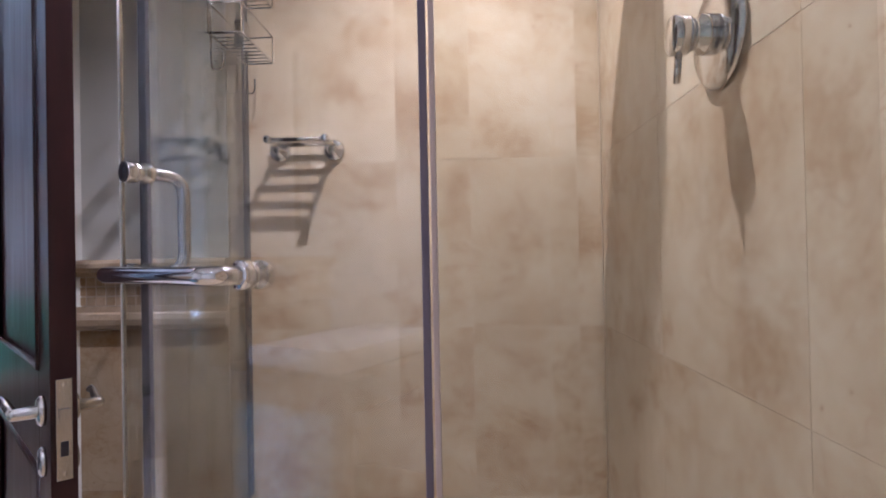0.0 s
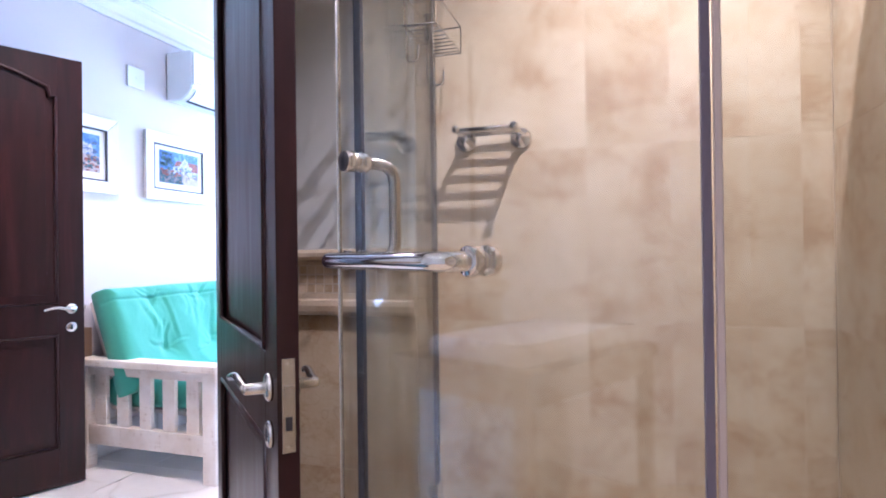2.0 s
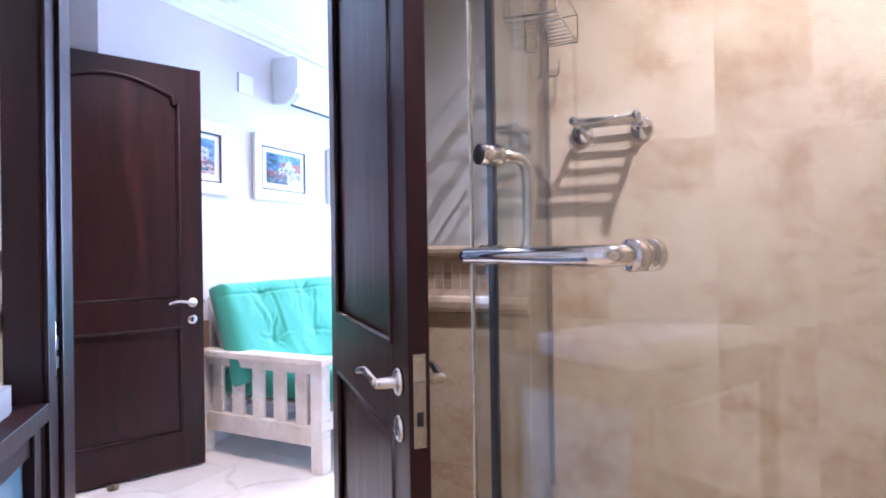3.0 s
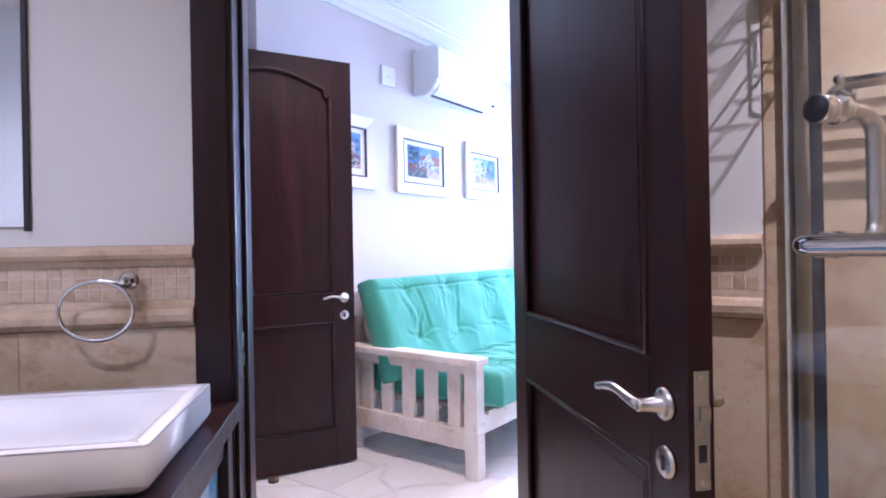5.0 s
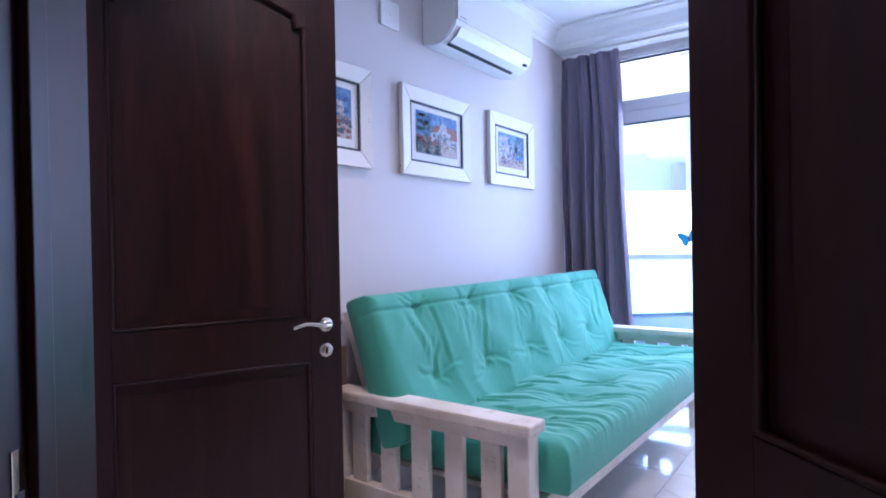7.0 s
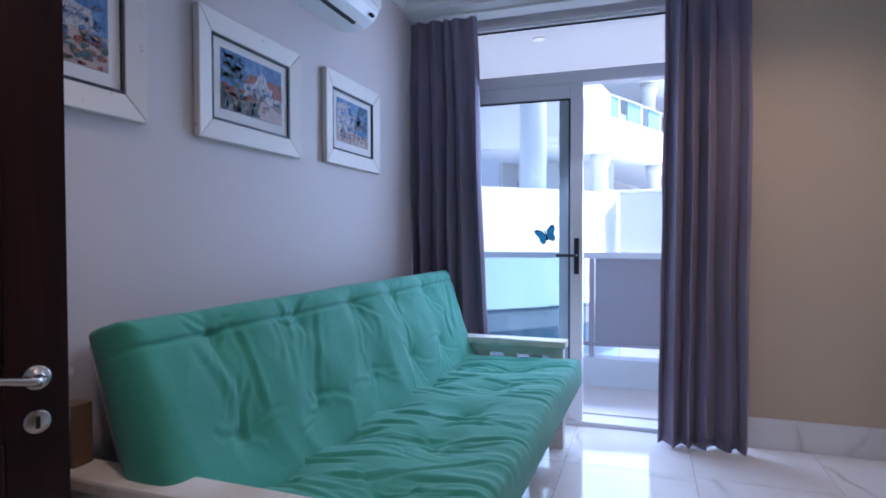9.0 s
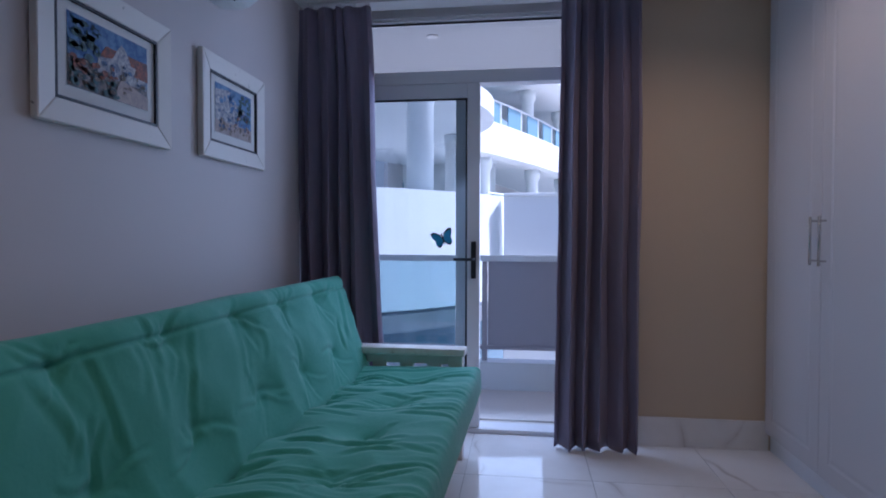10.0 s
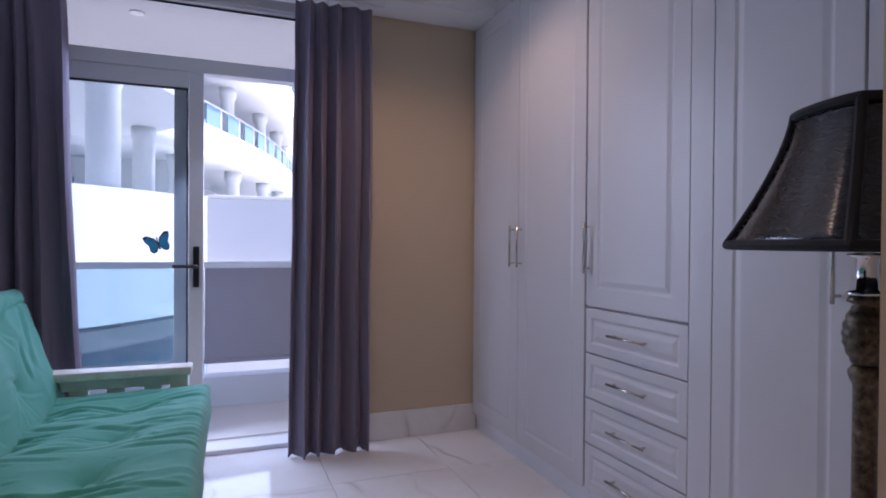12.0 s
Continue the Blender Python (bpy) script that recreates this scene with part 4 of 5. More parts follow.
picture(2.10, 2.69, 1.445, 1.865, "field", 1, "framed colour print of a country scene in a distressed white frame")
picture(2.892, 3.468, 1.445, 1.865, "house", 2, "framed print of a white gabled house in a distressed white frame")
picture(3.672, 4.222, 1.457, 1.875, "street", 3, "framed print of a white street scene in a distressed white frame")

plate = thing("blank_wall_plate", None, "square white blank plate on the wall", "wall plate")
part("cover", box((LEFT + 0.001, 2.775, 2.095), (LEFT + 0.012, 2.90, 2.215), 0.004), "white_plastic", plate)
part("stud", box((LEFT + 0.012, 2.832, 2.15), (LEFT + 0.016, 2.844, 2.162), 0.002), "white_plastic", plate)

# ---------------------------------------------------------------- air conditioner
ac = thing("air_conditioner", None, "white wall-mounted split air conditioner above the pictures", "air conditioner")
Y0, Y1 = 3.085, 3.86
prof = [(0, 2.085), (0.085, 2.075), (0.125, 2.085), (0.165, 2.112), (0.190, 2.145), (0.198, 2.175), (0.198, 2.36), (0.18, 2.385), (0, 2.385)]
bm = prism(prof, Y1 - Y0, "y")
bmesh.ops.bevel(bm, geom=[e for e in bm.edges if abs(e.verts[0].co.y - e.verts[1].co.y) < 1e-5], offset=0.006, segments=2, affect="EDGES")
part("body", bm, "white_plastic", ac, m=pose(LEFT + 0.002, Y0, 0))
part("front_panel", box((LEFT + 0.201, Y0 + 0.004, 2.168), (LEFT + 0.209, Y1 - 0.004, 2.372), 0.004), "white_plastic", ac)
flapp = part("flap", prism([(0.130, 2.084), (0.168, 2.109), (0.193, 2.142), (0.197, 2.139), (0.172, 2.104), (0.133, 2.079)], Y1 - Y0 - 0.15, "y"), "white_plastic", ac, "outlet flap", m=pose(LEFT + 0.004, Y0 + 0.04, 0))
part("slot", prism([(0.112, 2.074), (0.129, 2.082), (0.131, 2.079), (0.114, 2.071)], Y1 - Y0 - 0.15, "y"), "black", flapp, "dark outlet gap", m=pose(0, 0, 0))
part("sensor", box((LEFT + 0.178, Y1 - 0.075, 2.116), (LEFT + 0.194, Y1 - 0.045, 2.128), 0.002), "black", ac)
part("logo", box((LEFT + 0.208, Y0 + 0.025, 2.178), (LEFT + 0.2105, Y0 + 0.075, 2.185)), "grey_plastic", ac)


# ---------------------------------------------------------------- balcony door
FR = WINDOW + 0.07
win = thing("window_1", None, "white aluminium balcony doors with a glazed transom, one leaf open", "balcony door", kind="structure")


def bars(parent, rects, y0, y1, name="frame"):
    for a, b, c, d in rects:
        part(name, box((a, y0, b), (c, y1, d), 0.004), "alu", parent)


WL, WR = -2.72, -1.02
bars(win, ((WL, 0, WL + 0.05, 2.47), (WR - 0.05, 0, WR, 2.47), (WL + 0.051, 2.395, WR - 0.051, 2.47), (WL + 0.051, 2.03, WR - 0.051, 2.104)), FR, FR + 0.09)
bars(win, ((WL + 0.051, 2.41, WR - 0.051, 2.425),), FR - 0.014, FR - 0.001, "head_trim")
p = part("transom_pane", box((WL + 0.051, FR + 0.04, 2.105), (WR - 0.051, FR + 0.048, 2.394)), "glass", win)
p.visible_shadow = False
part("gasket", box((WL + 0.051, FR + 0.03, 2.384), (WR - 0.051, FR + 0.038, 2.394)), "black", win)
leaf = part("door_leaf", box((-1.895, FR, 0.03), (-1.822, FR + 0.045, 2.028), 0.004), "alu", win, "white aluminium sliding leaf")
bars(leaf, ((-2.669, 1.945, -1.896, 2.028), (-2.669, 0.03, -1.896, 0.14), (-2.669, 0.141, -2.59, 1.944)), FR, FR + 0.045, "rail")
p = part("pane", box((-2.589, FR + 0.018, 0.141), (-1.896, FR + 0.026, 1.944)), "door_glass", leaf, "clear glass pane")
p.visible_shadow = False
part("gasket", joined(box((-2.589, FR + 0.004, 1.934), (-1.896, FR + 0.016, 1.9435)), box((-1.906, FR + 0.004, 0.142), (-1.8965, FR + 0.016, 1.933))), "black", leaf)
hp = part("door_handle", box((-1.872, FR - 0.014, 0.90), (-1.842, FR - 0.001, 1.115), 0.004), "black", leaf, "dark grey lever handle")
part("lever", tube(round_path([(-1.857, FR - 0.012, 1.012), (-1.857, FR - 0.05, 1.012), (-1.97, FR - 0.055, 1.012)], 0.015), 0.009, 10), "black", hp, "", True)
part("track", box((WL + 0.051, FR - 0.01, 0.0), (WR - 0.051, FR + 0.13, 0.026), 0.004), "alu", win, "aluminium floor track")
# second leaf, slid behind the first
leaf2 = part("door_leaf", box((-1.968, FR + 0.05, 0.03), (-1.905, FR + 0.088, 2.028), 0.004), "alu", win, "second leaf slid behind the first")
bars(leaf2, ((-2.66, 1.965, -1.969, 2.028), (-2.66, 0.03, -1.969, 0.12), (-2.66, 0.121, -2.60, 1.964)), FR + 0.05, FR + 0.088, "rail")

# butterfly sticker on the pane
fly = thing("butterfly_sticker", pose(-2.037, FR + 0.0165, 1.125, 0, -18, 0), "blue and black butterfly sticker on the glass", "sticker")
paint("wing_blue", (0.02, 0.25, 0.55), (0.05, 0.5, 0.8), 70)
wing = [(0, 0), (0.012, 0.035), (0.045, 0.058), (0.068, 0.052), (0.062, 0.024), (0.048, 0.004), (0.052, -0.022), (0.036, -0.042), (0.016, -0.034), (0.004, -0.014)]
for s in (1, -1):
    g = [(s * a * 0.95, b) for a, b in wing]
    w = part("wing", prism(g, -0.001, "y"), "black", fly, "black-edged wing")
    part("wing_colour", prism([(s * (0.004 + a * 0.8), b * 0.8) for a, b in wing], -0.001, "y"), "wing_blue", w, "blue wing field", m=pose(0, -0.0012, 0))
part("body", tube([(0, -0.002, -0.03), (0, -0.003, 0.04)], 0.004, 8), "black", fly)

# downlights
for x, y in ROOM_SPOTS:
    dl = thing("ceiling_downlight", pose(x, y, TOP - 0.004), "small round recessed downlight, lit", "downlight", "downlights in the sitting room")
    part("bezel", lathe([(0.030, 0.003), (0.045, 0.003), (0.045, -0.003), (0.034, -0.004)], 24), "white_plastic", dl, "", True)
    part("lens", lathe([(0.03, 0.0), (0.03, 0.001)], 20), "light_disc", dl, "glowing lens")
for x, y in (SHOWER_LAMP, (-0.35, -0.5), (-1.5, -0.4)):
    dl = thing("ceiling_downlight", pose(x, y, BTOP - 0.004), "round recessed bathroom downlight, lit", "downlight", "downlights in the bathroom")
    part("bezel", lathe([(0.030, 0.003), (0.045, 0.003), (0.045, -0.003), (0.034, -0.004)], 24), "white_plastic", dl, "", True)
    part("lens", lathe([(0.03, 0.0), (0.03, 0.001)], 20), "light_disc", dl, "glowing lens")


dl = thing("balcony_downlight", pose(-2.24, 5.84, 2.615), "small round downlight in the balcony soffit, lit", "downlight")
part("bezel", lathe([(0.030, 0.003), (0.045, 0.003), (0.045, -0.003), (0.034, -0.004)], 24), "white_plastic", dl, "", True)
part("lens", lathe([(0.03, -0.002), (0.03, 0.001)], 20), "light_disc", dl, "glowing lens")


# ---------------------------------------------------------------- curtains
def curtain(name, x0, x1, y, z0, z1, folds, seed, label, spread=0.0, flare=0.0):
    rnd = random.Random(seed)
    th = thing(name, None, label, "curtain", "curtains at the balcony door")
    bm = bmesh.new()
    nu, nv = folds * 14, 30
    ph = [rnd.uniform(-0.9, 0.9) for _ in range(folds + 2)]
    amp = [rnd.uniform(0.45, 1.3) for _ in range(folds + 2)]
    rows = []
    for j in range(nv + 1):
        t = j / nv
        z = z1 + (z0 - z1) * t
        row = []
        for i in range(nu + 1):
            u = i / nu
            f = min(max((u + 0.10 * noise.noise((u * 3.5, t * 0.5, seed * 3.1)) * math.sin(math.pi * u)), 0), 1) * folds
            k = int(min(f, folds - 1e-6))
            a = 0.045 * (amp[k] * (1 - (f - k)) + amp[k + 1] * (f - k)) * (0.55 + 0.45 * min(1, t * 3))
            wave = math.sin(2 * math.pi * f + 0.35 * ph[k] * math.sin(t * 3 + seed))
            sharp = math.copysign(abs(wave) ** 0.75, wave)
            drift = 0.018 * noise.noise((f * 0.7, t * 2.2, seed)) + 0.006 * noise.noise((f * 2.5, t * 7, seed + 5))
            w0, w1 = x0 - spread * t, x1 + flare * t
            x = w0 + (w1 - w0) * u + 0.25 * a * math.sin(4 * math.pi * f) + drift
            row.append(bm.verts.new((x, y + a * sharp + drift * 0.6, z + (0.006 * math.sin(f * 5) if j == nv else 0))))
        rows.append(row)
    for a, b in zip(rows, rows[1:]):
        for i in range(nu):
            bm.faces.new((a[i], b[i], b[i + 1], a[i + 1]))
    ob = part("drape", bm, "curtain", th, "", True)
    s = ob.modifiers.new("thickness", "SOLIDIFY")
    s.thickness = 0.003
    for k in range(folds + 1):
        xx = x0 + (x1 - x0) * k / folds
        part("hook", box((xx - 0.004, y - 0.006, z1), (xx + 0.004, y + 0.006, z1 + 0.014)), "white_plastic", th)
    return th


curtain("curtain", -2.822, -2.42, 4.71, 0.012, 2.41, 5, 2, "mauve-grey floor-length curtain drawn aside beside the sofa", flare=0.125)
curtain("curtain", -1.375, -0.965, 4.72, 0.012, 2.41, 5, 5, "mauve-grey floor-length curtain drawn aside beside the beige wall", spread=0.03, flare=0.01)
track = thing("curtain_track", None, "white curtain track under the bulkhead", "curtain rail")
part("rail", box((LEFT + 0.02, 4.70, 2.425), (-0.9, 4.73, 2.4395), 0.003), "white_plastic", track)


# ---------------------------------------------------------------- wardrobes
def bar_handle(parent, a, b, away=0.028):
    """Straight T-bar handle from a to b in front of a face towards -x."""
    a, b = Vector(a), Vector(b)
    d = (b - a).normalized()
    off = Vector((-away, 0, 0))
    h = part("handle", tube([a + off, b + off], 0.0055, 10), "satin", parent, "brushed steel bar handle", True)
    for p in (a + d * 0.02, b - d * 0.02):
        part("foot", tube([p, p + off], 0.0045, 8), "satin", h)


def front(parent, name, y0, y1, z0, z1, border=0.075):
    """A routed door or drawer front facing -x."""
    x = FRONT
    bm = bmesh.new()
    g = 0.0009
    rings = [(0, 0), (0.0, -0.018), (0.002, -0.020), (border, -0.020), (border + 0.010, -0.0165), (border + 0.016, -0.0165), (border + 0.034, -0.0195), (border + 0.036, -0.0195)]
    rows = []
    for inset, dx in rings:
        a, b, c, d = y0 + g + inset, y1 - g - inset, z0 + g + inset, z1 - g - inset
        rows.append([bm.verts.new((x + 0.02 + dx, yy, zz)) for yy, zz in ((a, c), (b, c), (b, d), (a, d))])
    for a, b in zip(rows, rows[1:]):
        for k in range(4):
            bm.faces.new((a[k], a[(k + 1) % 4], b[(k + 1) % 4], b[k]))
    bm.faces.new(rows[0][::-1])
    bm.faces.new(rows[-1])
    bmesh.ops.recalc_face_normals(bm, faces=bm.faces)
    return part(name, bm, "lacquer", parent, "white routed front")


def wardrobe(label, y0, y1):
    w = thing("wardrobe", None, label, "wardrobe", "built-in wardrobes")
    part("carcass", box((FRONT + 0.023, y0, 0.10), (0.40, y1, TOP - 0.002)), "lacquer", w)
    part("plinth", box((FRONT + 0.03, y0, 0), (FRONT + 0.05, y1, 0.098), 0.002), "alu", w, "grey plinth")
    return w


w1 = wardrobe("tall white built-in wardrobe with two routed doors", 3.69, WINDOW - 0.003)
d = front(w1, "door", 4.29, 4.85, 0.10, 2.44)
bar_handle(d, (FRONT, 4.33, 1.02), (FRONT, 4.33, 1.235))
d = front(w1, "door", 3.695, 4.288, 0.10, 2.44)
bar_handle(d, (FRONT, 4.25, 1.02), (FRONT, 4.25, 1.235))
part("top_filler", box((FRONT, 3.69, 2.442), (FRONT + 0.022, WINDOW - 0.003, TOP - 0.002)), "lacquer", w1)
w2 = wardrobe("white built-in wardrobe with an upper door and four drawers", 3.085, 3.688)
d = front(w2, "door", 3.105, 3.685, 0.880, 2.44)
bar_handle(d, (FRONT, 3.665, 1.02), (FRONT, 3.665, 1.235))
for z0, z1 in ((0.684, 0.872), (0.492, 0.680), (0.300, 0.488), (0.104, 0.296)):
    d = front(w2, "drawer", 3.105, 3.685, z0, z1, 0.038)
    bar_handle(d, (FRONT, 3.29, (z0 + z1) / 2), (FRONT, 3.505, (z0 + z1) / 2))
part("top_filler", box((FRONT, 3.085, 2.442), (FRONT + 0.022, 3.688, TOP - 0.002)), "lacquer", w2)
w3 = wardrobe("tall white built-in wardrobe with two wide doors behind the lamp", 1.92, 3.083)
part("filler", box((FRONT, 3.0095, 0.10), (FRONT + 0.022, 3.1035, 2.44), 0.001), "lacquer", w3)
d = front(w3, "door", 2.545, 3.008, 0.10, 2.44)
bar_handle(d, (FRONT, 2.60, 0.995), (FRONT, 2.60, 1.21))
d = front(w3, "door", 1.95, 2.54, 0.10, 2.44)
bar_handle(d, (FRONT, 2.485, 0.995), (FRONT, 2.485, 1.21))
part("top_filler", box((FRONT, 1.92, 2.442), (FRONT + 0.022, 3.083, TOP - 0.002)), "lacquer", w3)

# ---------------------------------------------------------------- floor lamp
LX, LY = -0.715, 2.262
lampx = thing("floor_lamp", pose(LX, LY, 0), "antique bronze floor lamp with a black bell shade", "floor lamp")
part("base", lathe([(0.14, 0), (0.145, 0.012), (0.13, 0.025), (0.09, 0.035), (0.05, 0.055), (0.028, 0.075), (0.02, 0.10)], 32), "antique", lampx, "", True)
part("pole", lathe([(0.019, 0.10), (0.019, 0.90), (0.026, 0.915), (0.027, 0.925), (0.019, 0.935)], 20), "antique", lampx, "", True)
bulb = []
for k in range(25):
    t = k / 24
    bulb.append((0.018 + 0.018 * math.sin(math.pi * t) ** 0.8 + 0.0012 * math.sin(t * 40), 0.935 + 0.105 * t))
part("urn", lathe(bulb + [(0.030, 1.045), (0.026, 1.055)], 24), "antique", lampx, "carved bronze urn", True)
part("neck", lathe([(0.024, 1.055), (0.032, 1.058), (0.032, 1.062), (0.017, 1.066), (0.017, 1.12), (0.03, 1.124), (0.03, 1.128), (0.012, 1.13)], 20), "chrome", lampx, "", True)
# bell shade of four bowed panels
SH0, SH1 = 1.142, 1.378
bm = bmesh.new()
corners, per, rows = 4, 7, []
for j in range(15):
    t = j / 14
    r = 0.112 + 0.108 * (1 - t) ** 1.45 + 0.006 * (1 - t)
    z = SH0 + (SH1 - SH0) * t
    ring_ = []
    for k in range(corners):
        a0, a1 = (radians(117.5 + 90 * (k + q)) for q in (0, 1))
        for q in range(per):
            s = q / per
            bow = 1 + 0.16 * math.sin(math.pi * s)
            ring_.append(bm.verts.new((r * bow * ((1 - s) * math.cos(a0) + s * math.cos(a1)), r * bow * ((1 - s) * math.sin(a0) + s * math.sin(a1)), z)))
    rows.append(ring_)
sides = corners * per
for a, b in zip(rows, rows[1:]):
    for k in range(sides):
        bm.faces.new((a[k], a[(k + 1) % sides], b[(k + 1) % sides], b[k]))
shade_pts = [[v.co.copy() for v in r] for r in rows]
shade = part("shade", bm, "silk", lampx, "black silk bell shade", True)
shade.modifiers.new("thickness", "SOLIDIFY").thickness = 0.003
for k in range(0, sides, per):
    part("seam", tube([r[k] for r in shade_pts], 0.009, 8), "braid", shade, "black braid")
for r in (shade_pts[0], shade_pts[-1]):
    part("trim", tube(r, 0.0095, 8, True), "braid", shade, "black braid")


# ---------------------------------------------------------------- balcony and the buildings outside
structure("balcony_floor", box((-4.5, 5.06, -0.16), (1.5, 6.1, -0.01)), "balcony_stone", "pale stone balcony floor", "balcony floor")
structure("balcony_kerb", box((-4.5, 5.93, -0.01), (1.5, 6.08, 0.20), 0.006), "outside_white", "low white balcony kerb", "kerb")
structure("balcony_soffit", box((-4.5, 5.06, 2.62), (1.5, 7.1, 2.8)), "outside_shade", "balcony soffit overhead, shade toned into its grey", "soffit")
rail = thing("balcony_balustrade", pose(0, 6.0, 0), "white balcony balustrade with grey frosted panels", "balustrade")
part("top_rail", box((-4.5, -0.03, 0.955), (1.5, 0.03, 1.0), 0.006), "outside_white", rail, "white handrail")
part("bottom_rail", box((-4.5, -0.02, 0.285), (1.5, 0.02, 0.315), 0.004), "frosted", rail)
for k in range(6):
    x0 = -4.83 + 1.0 * k
    part("panel", box((x0, -0.006, 0.316), (x0 + 0.93, 0.006, 0.954)), "frosted" if k >= 3 else "teal_glass", rail, "grey frosted panel" if k >= 3 else "blue-tinted glass panel")
    part("post", box((x0 - 0.045, -0.025, 0.2), (x0 - 0.005, 0.025, 0.954), 0.004), "frosted", rail)
rug = thing("balcony_mat", pose(-1.5, 5.45, -0.01), "pale worn doormat on the balcony", "mat")
part("mat_body", box((-0.42, -0.25, 0), (0.42, 0.25, 0.012), 0.004), "balcony_stone", rug)


def arc_wall(cx, cy, r0, r1, a0, a1, z0, z1, steps=28):
    """A curved wall or slab between two radii and two angles in degrees."""
    bm = bmesh.new()
    rows = []
    for k in range(steps + 1):
        a = radians(a0 + (a1 - a0) * k / steps)
        rows.append([bm.verts.new((cx + r * math.cos(a), cy + r * math.sin(a), z)) for r, z in ((r0, z0), (r1, z0), (r1, z1), (r0, z1))])
    for a, b in zip(rows, rows[1:]):
        for k in range(4):
            bm.faces.new((a[k], a[(k + 1) % 4], b[(k + 1) % 4], b[k]))
    bm.faces.new(rows[0])
    bm.faces.new(rows[-1][::-1])
    bmesh.ops.recalc_face_normals(bm, faces=bm.faces)
    return bm


tower = thing("apartment_building", None, "white apartment building with curved balconies, columns and blue glass rails", "building")
TX, TY, TR = -56.4, 48.75, 60.0                   # the facade bends gently away
A0, A1 = -27.0, -4.0
for lvl in range(4):
    z, r = 0.75 + 3.3 * lvl, TR + (0.0, 0.0, 0.8, 0.4)[lvl]
    a_start = A0 + (0.6, 0.0, 1.8, 0.8)[lvl]
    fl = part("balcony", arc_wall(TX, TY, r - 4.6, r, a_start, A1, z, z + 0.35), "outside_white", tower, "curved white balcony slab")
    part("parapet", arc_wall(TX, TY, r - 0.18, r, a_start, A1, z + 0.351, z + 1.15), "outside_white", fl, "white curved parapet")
    na = radians(a_start)
    nx, ny = TX + (r - 2.3) * math.cos(na), TY + (r - 2.3) * math.sin(na)
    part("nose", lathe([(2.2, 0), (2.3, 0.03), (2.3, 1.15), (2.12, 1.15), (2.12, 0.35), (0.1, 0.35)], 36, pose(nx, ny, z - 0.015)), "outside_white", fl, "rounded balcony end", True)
    for k in range(13):
        a0 = a_start + 0.4 + 1.7 * k
        part("glass_rail", arc_wall(TX, TY, r - 0.12, r - 0.08, a0, a0 + 1.05, z + 1.151, z + 1.9, 3), "sea_glass", fl, "blue glass balustrade panel")
        part("rail_post", arc_wall(TX, TY, r - 0.13, r - 0.07, a0 + 1.07, a0 + 1.14, z + 1.151, z + 1.92, 1), "outside_white", fl)
    part("hand_rail", arc_wall(TX, TY, r - 0.13, r - 0.07, a_start, A1, z + 1.921, z + 1.97, 24), "outside_white", fl, "white handrail")
    for k in range(5):
        a = radians(a_start + 0.8 + 4.6 * k)
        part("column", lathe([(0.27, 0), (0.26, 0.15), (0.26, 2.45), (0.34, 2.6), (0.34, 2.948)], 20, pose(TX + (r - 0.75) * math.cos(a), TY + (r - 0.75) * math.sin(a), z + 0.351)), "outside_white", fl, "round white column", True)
    # white wall, given the darker render to stand for the recess shade
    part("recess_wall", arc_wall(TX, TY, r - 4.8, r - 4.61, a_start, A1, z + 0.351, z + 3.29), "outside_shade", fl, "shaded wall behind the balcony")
    for k in range(6):
        a0 = a_start + 1 + 3.4 * k
        part("window", arc_wall(TX, TY, r - 4.605, r - 4.56, a0, a0 + 1.7, z + 0.4, z + 2.6, 3), "sea_glass", fl, "blue-tinted balcony window")
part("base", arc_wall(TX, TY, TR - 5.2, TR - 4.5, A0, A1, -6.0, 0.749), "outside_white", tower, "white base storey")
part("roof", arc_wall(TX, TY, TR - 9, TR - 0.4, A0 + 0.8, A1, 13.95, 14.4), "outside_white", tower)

terrace = thing("neighbouring_terrace", None, "white neighbouring terrace with a curved wall, round columns and deep soffit", "building")
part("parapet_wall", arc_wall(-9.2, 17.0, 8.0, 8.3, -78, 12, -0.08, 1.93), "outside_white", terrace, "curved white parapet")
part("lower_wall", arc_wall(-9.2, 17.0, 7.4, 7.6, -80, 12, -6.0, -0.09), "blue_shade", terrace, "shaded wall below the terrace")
# overhanging slab: a straight run that ends in a round nose
SX, SY, SR = -6.5, 15.0, 4.3
nose = [(SX + SR * math.cos(radians(a)), SY + SR * math.sin(radians(a))) for a in range(-90, 91, 6)]
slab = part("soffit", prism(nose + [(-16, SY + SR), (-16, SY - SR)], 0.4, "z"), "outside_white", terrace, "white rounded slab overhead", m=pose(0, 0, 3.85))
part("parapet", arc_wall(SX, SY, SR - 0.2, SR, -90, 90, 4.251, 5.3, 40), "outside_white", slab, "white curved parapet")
part("lamp", lathe([(0.22, 0), (0.24, -0.02), (0.02, -0.03)], 24, pose(-4.4, 14.4, 3.849)), "outside_shade", slab, "flat round ceiling lamp")
part("back_wall", box((-16, 25.0, -0.4), (-2.6, 25.2, 5.2)), "outside_white", terrace, "shaded back wall")
part("back_window", box((-5.2, 24.96, 0.4), (-3.9, 24.999, 2.6)), "sea_glass", terrace, "blue-tinted window")
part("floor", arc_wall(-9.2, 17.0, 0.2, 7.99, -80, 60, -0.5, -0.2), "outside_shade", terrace)
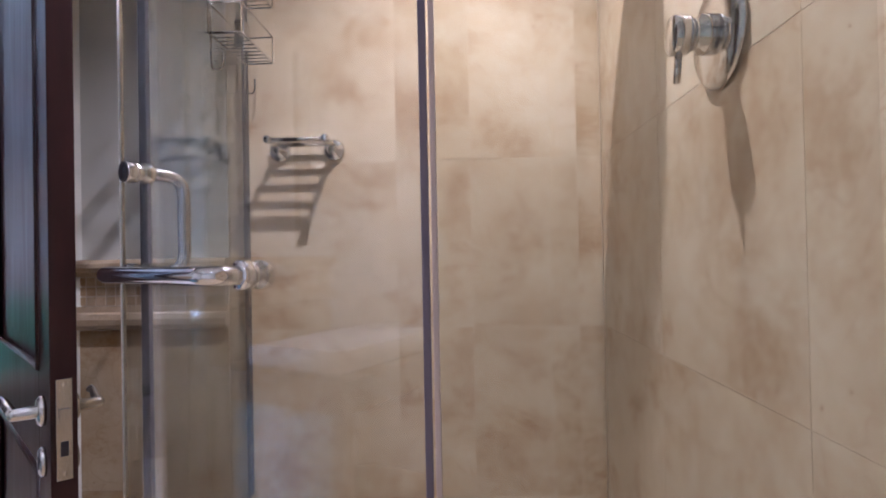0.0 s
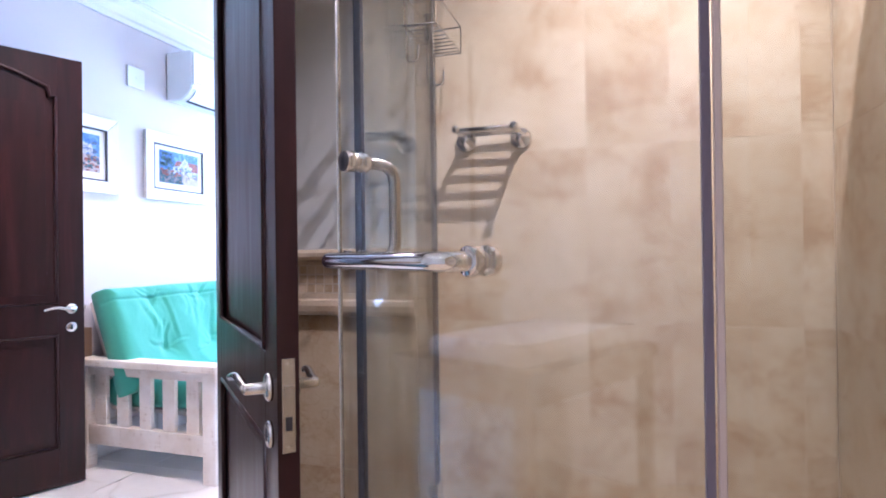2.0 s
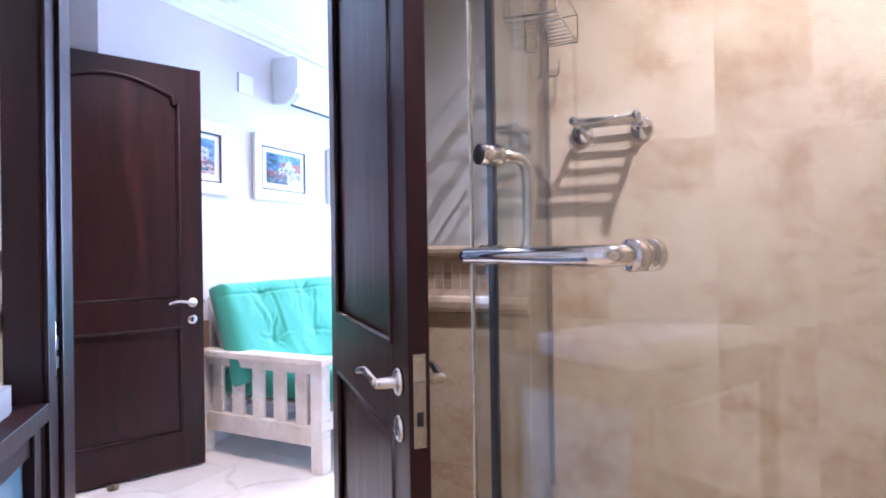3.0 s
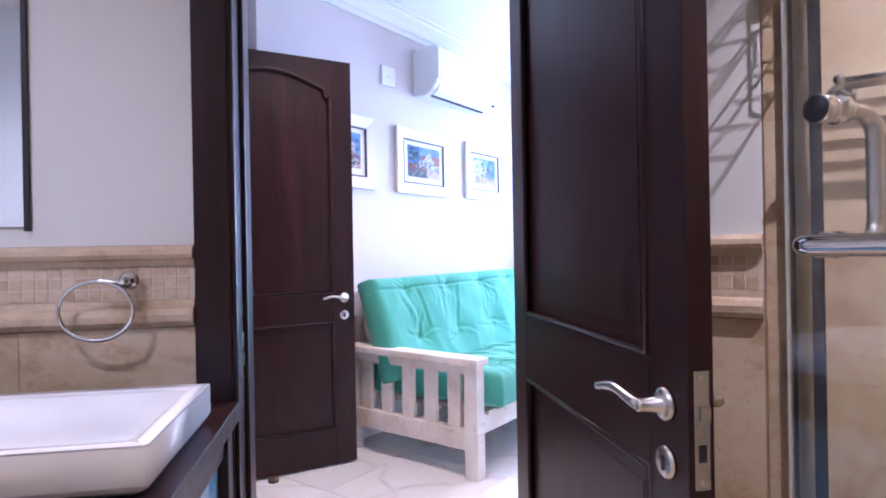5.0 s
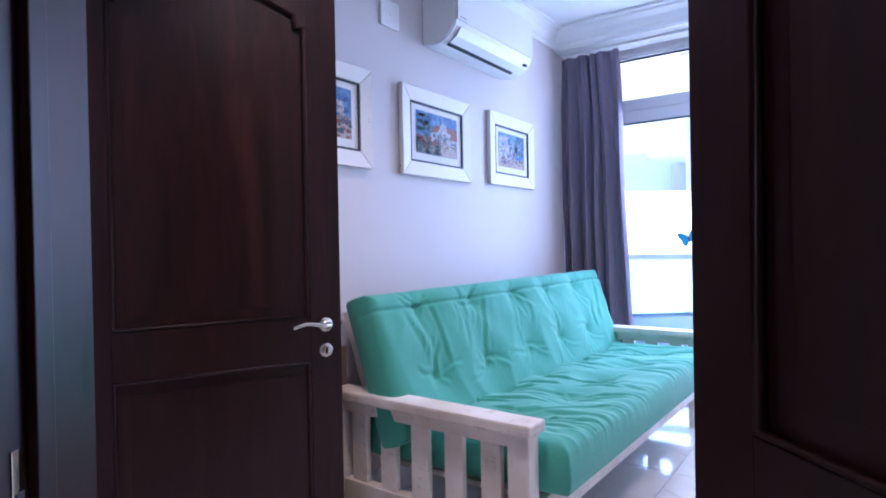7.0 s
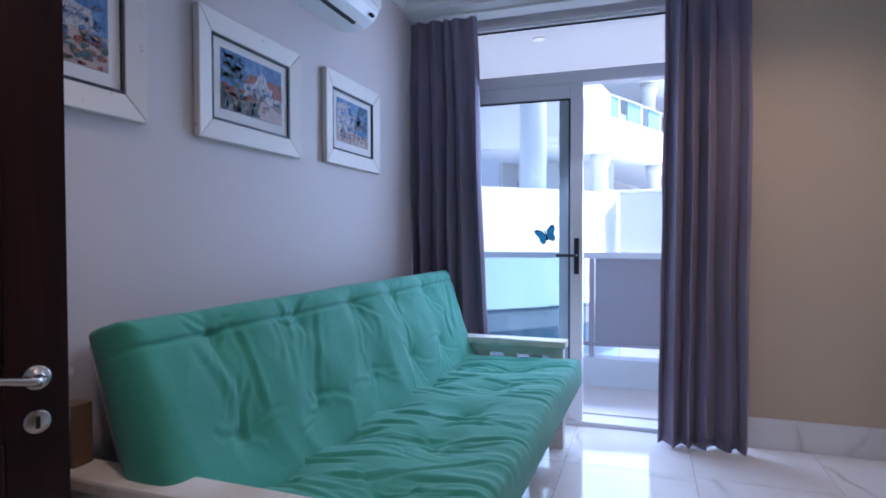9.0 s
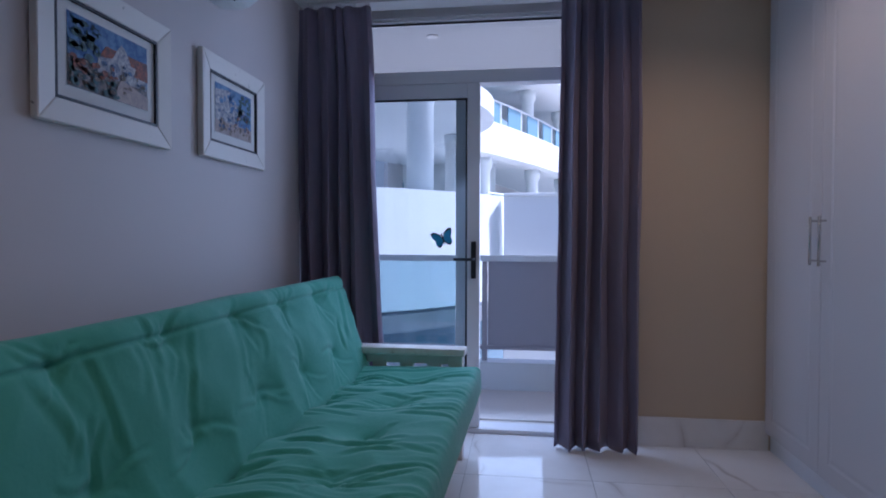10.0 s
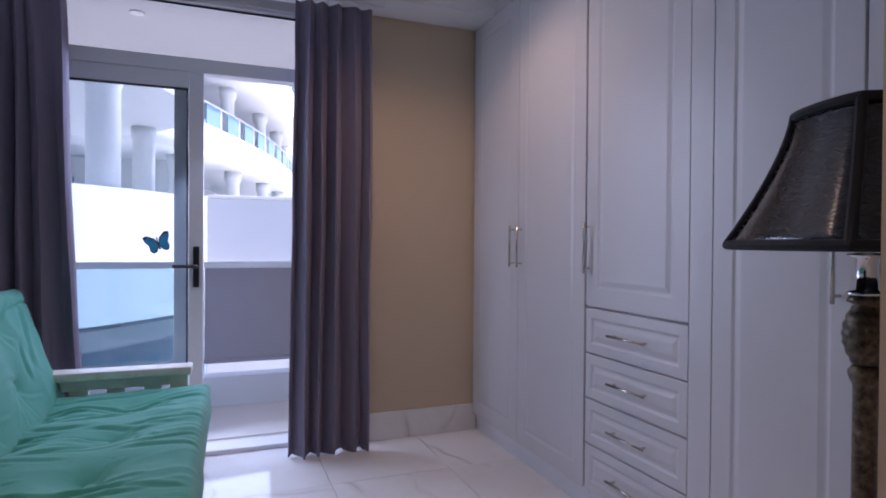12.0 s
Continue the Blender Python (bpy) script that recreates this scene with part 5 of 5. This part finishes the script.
for x, y, r, top in ((-3.40, 12.05, 0.245, 3.85), (-3.36, 17.2, 0.245, 3.85), (-6.4, 13.4, 0.25, 3.85)):
    part("column", lathe([(r, 0), (r, top - 0.1), (r * 1.12, top - 0.06), (r * 1.12, top + 0.196)], 24, pose(x, y, -0.197)), "outside_white", terrace, "round white column", True)
far = thing("garden_wall", None, "long white wall across the courtyard", "wall")
part("wall", box((-1.9, 12.6, -6), (9.0, 12.9, 1.90), 0.01), "outside_white", far)
part("coping", box((-1.9, 12.55, 1.901), (9.0, 12.95, 1.96), 0.01), "outside_white", far)
structure("ground", box((-300, 6.4, -6.3), (300, 400, -6.0)), "balcony_stone", "pale paved ground far below the balcony", "ground")


# ---------------------------------------------------------------- tiles, one by one
tile_meshes = {}


def tile_mesh(w, h, t, bevel=0.0004):
    key = (round(w, 4), round(h, 4), t)
    if key not in tile_meshes:
        bm = box((0, 0, 0), (w, h, t))
        for v in bm.verts:
            if v.co.z > t / 2:
                v.co.x += bevel if v.co.x < w / 2 else -bevel
                v.co.y += bevel if v.co.y < h / 2 else -bevel
        me = bpy.data.meshes.new("tile")
        bm.to_mesh(me)
        bm.free()
        tile_meshes[key] = me
    return tile_meshes[key]


def lay(parent, us, vs, frame_m, t, mat, name="tile", gap=0.0005):
    """Tiles between the joint lines us and vs, on the plane of frame_m (its z looks out)."""
    for a, b in zip(us, us[1:]):
        for c, d in zip(vs, vs[1:]):
            me = tile_mesh(b - a - gap, d - c - gap, t)
            if not me.materials:
                me.materials.append(M[mat])
            ob = new(name, me)
            ob.parent = parent
            ob.matrix_parent_inverse = parent.matrix_world.inverted()
            ob.matrix_basis = frame_m @ Matrix.Translation((a + gap / 2, c + gap / 2, 0))


bpy.context.view_layer.update()
obs = bpy.data.objects
# shower back wall (looks to -y), right wall (looks to -x)
back_m = pose(0, BACK, 0, 90, 0, 0)
for parent, a, b in ((obs["wall_shower_back"], (-0.655, BACK - 0.0052, 0), (RIGHT - 0.006, BACK - 0.0002, BTOP)), (obs["wall_shower_right"], (RIGHT - 0.0052, -1.5, 0), (RIGHT - 0.0002, BACK - 0.006, BTOP))):
    part("grout_bed", box(a, b), "grout", parent, "fine grout lines between the tiles")
lay(obs["wall_shower_back"], [-0.655, -0.168, 0.045, 0.345, RIGHT - 0.007], [0.0, 0.42, 0.90, 1.378, 1.856, BTOP], back_m, 0.006, "travertine")
right_m = pose(RIGHT, 0, 0, 90, 0, -90)
lay(obs["wall_shower_right"], [-1.68, -1.20, -0.70, -0.20, 0.30, 0.80, 1.30, 1.5], [0.0, 0.42, 0.90, 1.378, 1.856, BTOP], right_m, 0.006, "travertine")


def dado(parent, a, b, m):
    """Tiled dado: large tiles, a lower ledge, three rows of mosaic, an upper ledge."""
    n = max(1, round((b - a) / 0.48))
    us = [a + (b - a) * k / n for k in range(n + 1)]
    lay(parent, us, [0.0, 0.44, 0.905], m, 0.010, "travertine")
    prof = [(0, 0), (0.02, 0.002), (0.032, 0.012), (0.034, 0.024), (0.028, 0.034), (0.018, 0.038), (0.016, 0.05), (0, 0.05)]
    for z, up, tall in ((0.905, 1, 1.4), (1.062, -1, 1.0)):
        bm = prism([(d, (h * tall if up > 0 else 0.05 - h)) for d, h in prof], b - a, "y")
        ob = part("ledge", bm, "mosaic", parent, "moulded stone ledge")
        ob.matrix_parent_inverse = parent.matrix_world.inverted()
        ob.matrix_basis = m @ Matrix.Translation((a, z, 0)) @ Matrix(((0, 1, 0, 0), (0, 0, 1, 0), (1, 0, 0, 0), (0, 0, 0, 1)))
    bed = part("mosaic_grout", box((a, 0.974, 0), (b, 1.062, 0.0062)), "mosaic_grout", parent, "pale grout between the mosaic tiles")
    bed.matrix_parent_inverse = parent.matrix_world.inverted()
    bed.matrix_basis = m
    k = int((b - a) / 0.0295)
    lay(parent, [a + 0.0295 * i for i in range(k + 1)], [0.9755 + 0.0287 * i for i in range(4)], m, 0.008, "mosaic", "mosaic_tile", 0.004)


slant_face = SLANT @ pose(0, 0, 0, 90, 0, 0)
dado(obs["wall_slanted_left"], -1.45, S0 - 0.102, slant_face)
dado(obs["wall_shower_back"], -1.14, -0.66, back_m)
# painted plaster above the dado beside the shower
structure("wall_dado_paint", box((-1.27, BACK - 0.004, 1.10), (-0.66, BACK, BTOP)), "bath_plaster", "white painted wall above the tiled dado", "wall")
# room floor
fx = [-3.05 + 0.6 * k for k in range(7)]
fy = [0.13 + 0.6 * k for k in range(9)]
fm = pose(0, 0, -0.010)
for a, b in zip(fx, fx[1:]):
    for c, d in zip(fy, fy[1:]):
        if (c + d) / 2 - (a + b) / 2 < 2.95:
            continue
        lay(obs["floor_room"], [a, min(b, 0.4)], [c, min(d, 4.93)], fm, 0.010, "marble", gap=0.0025)
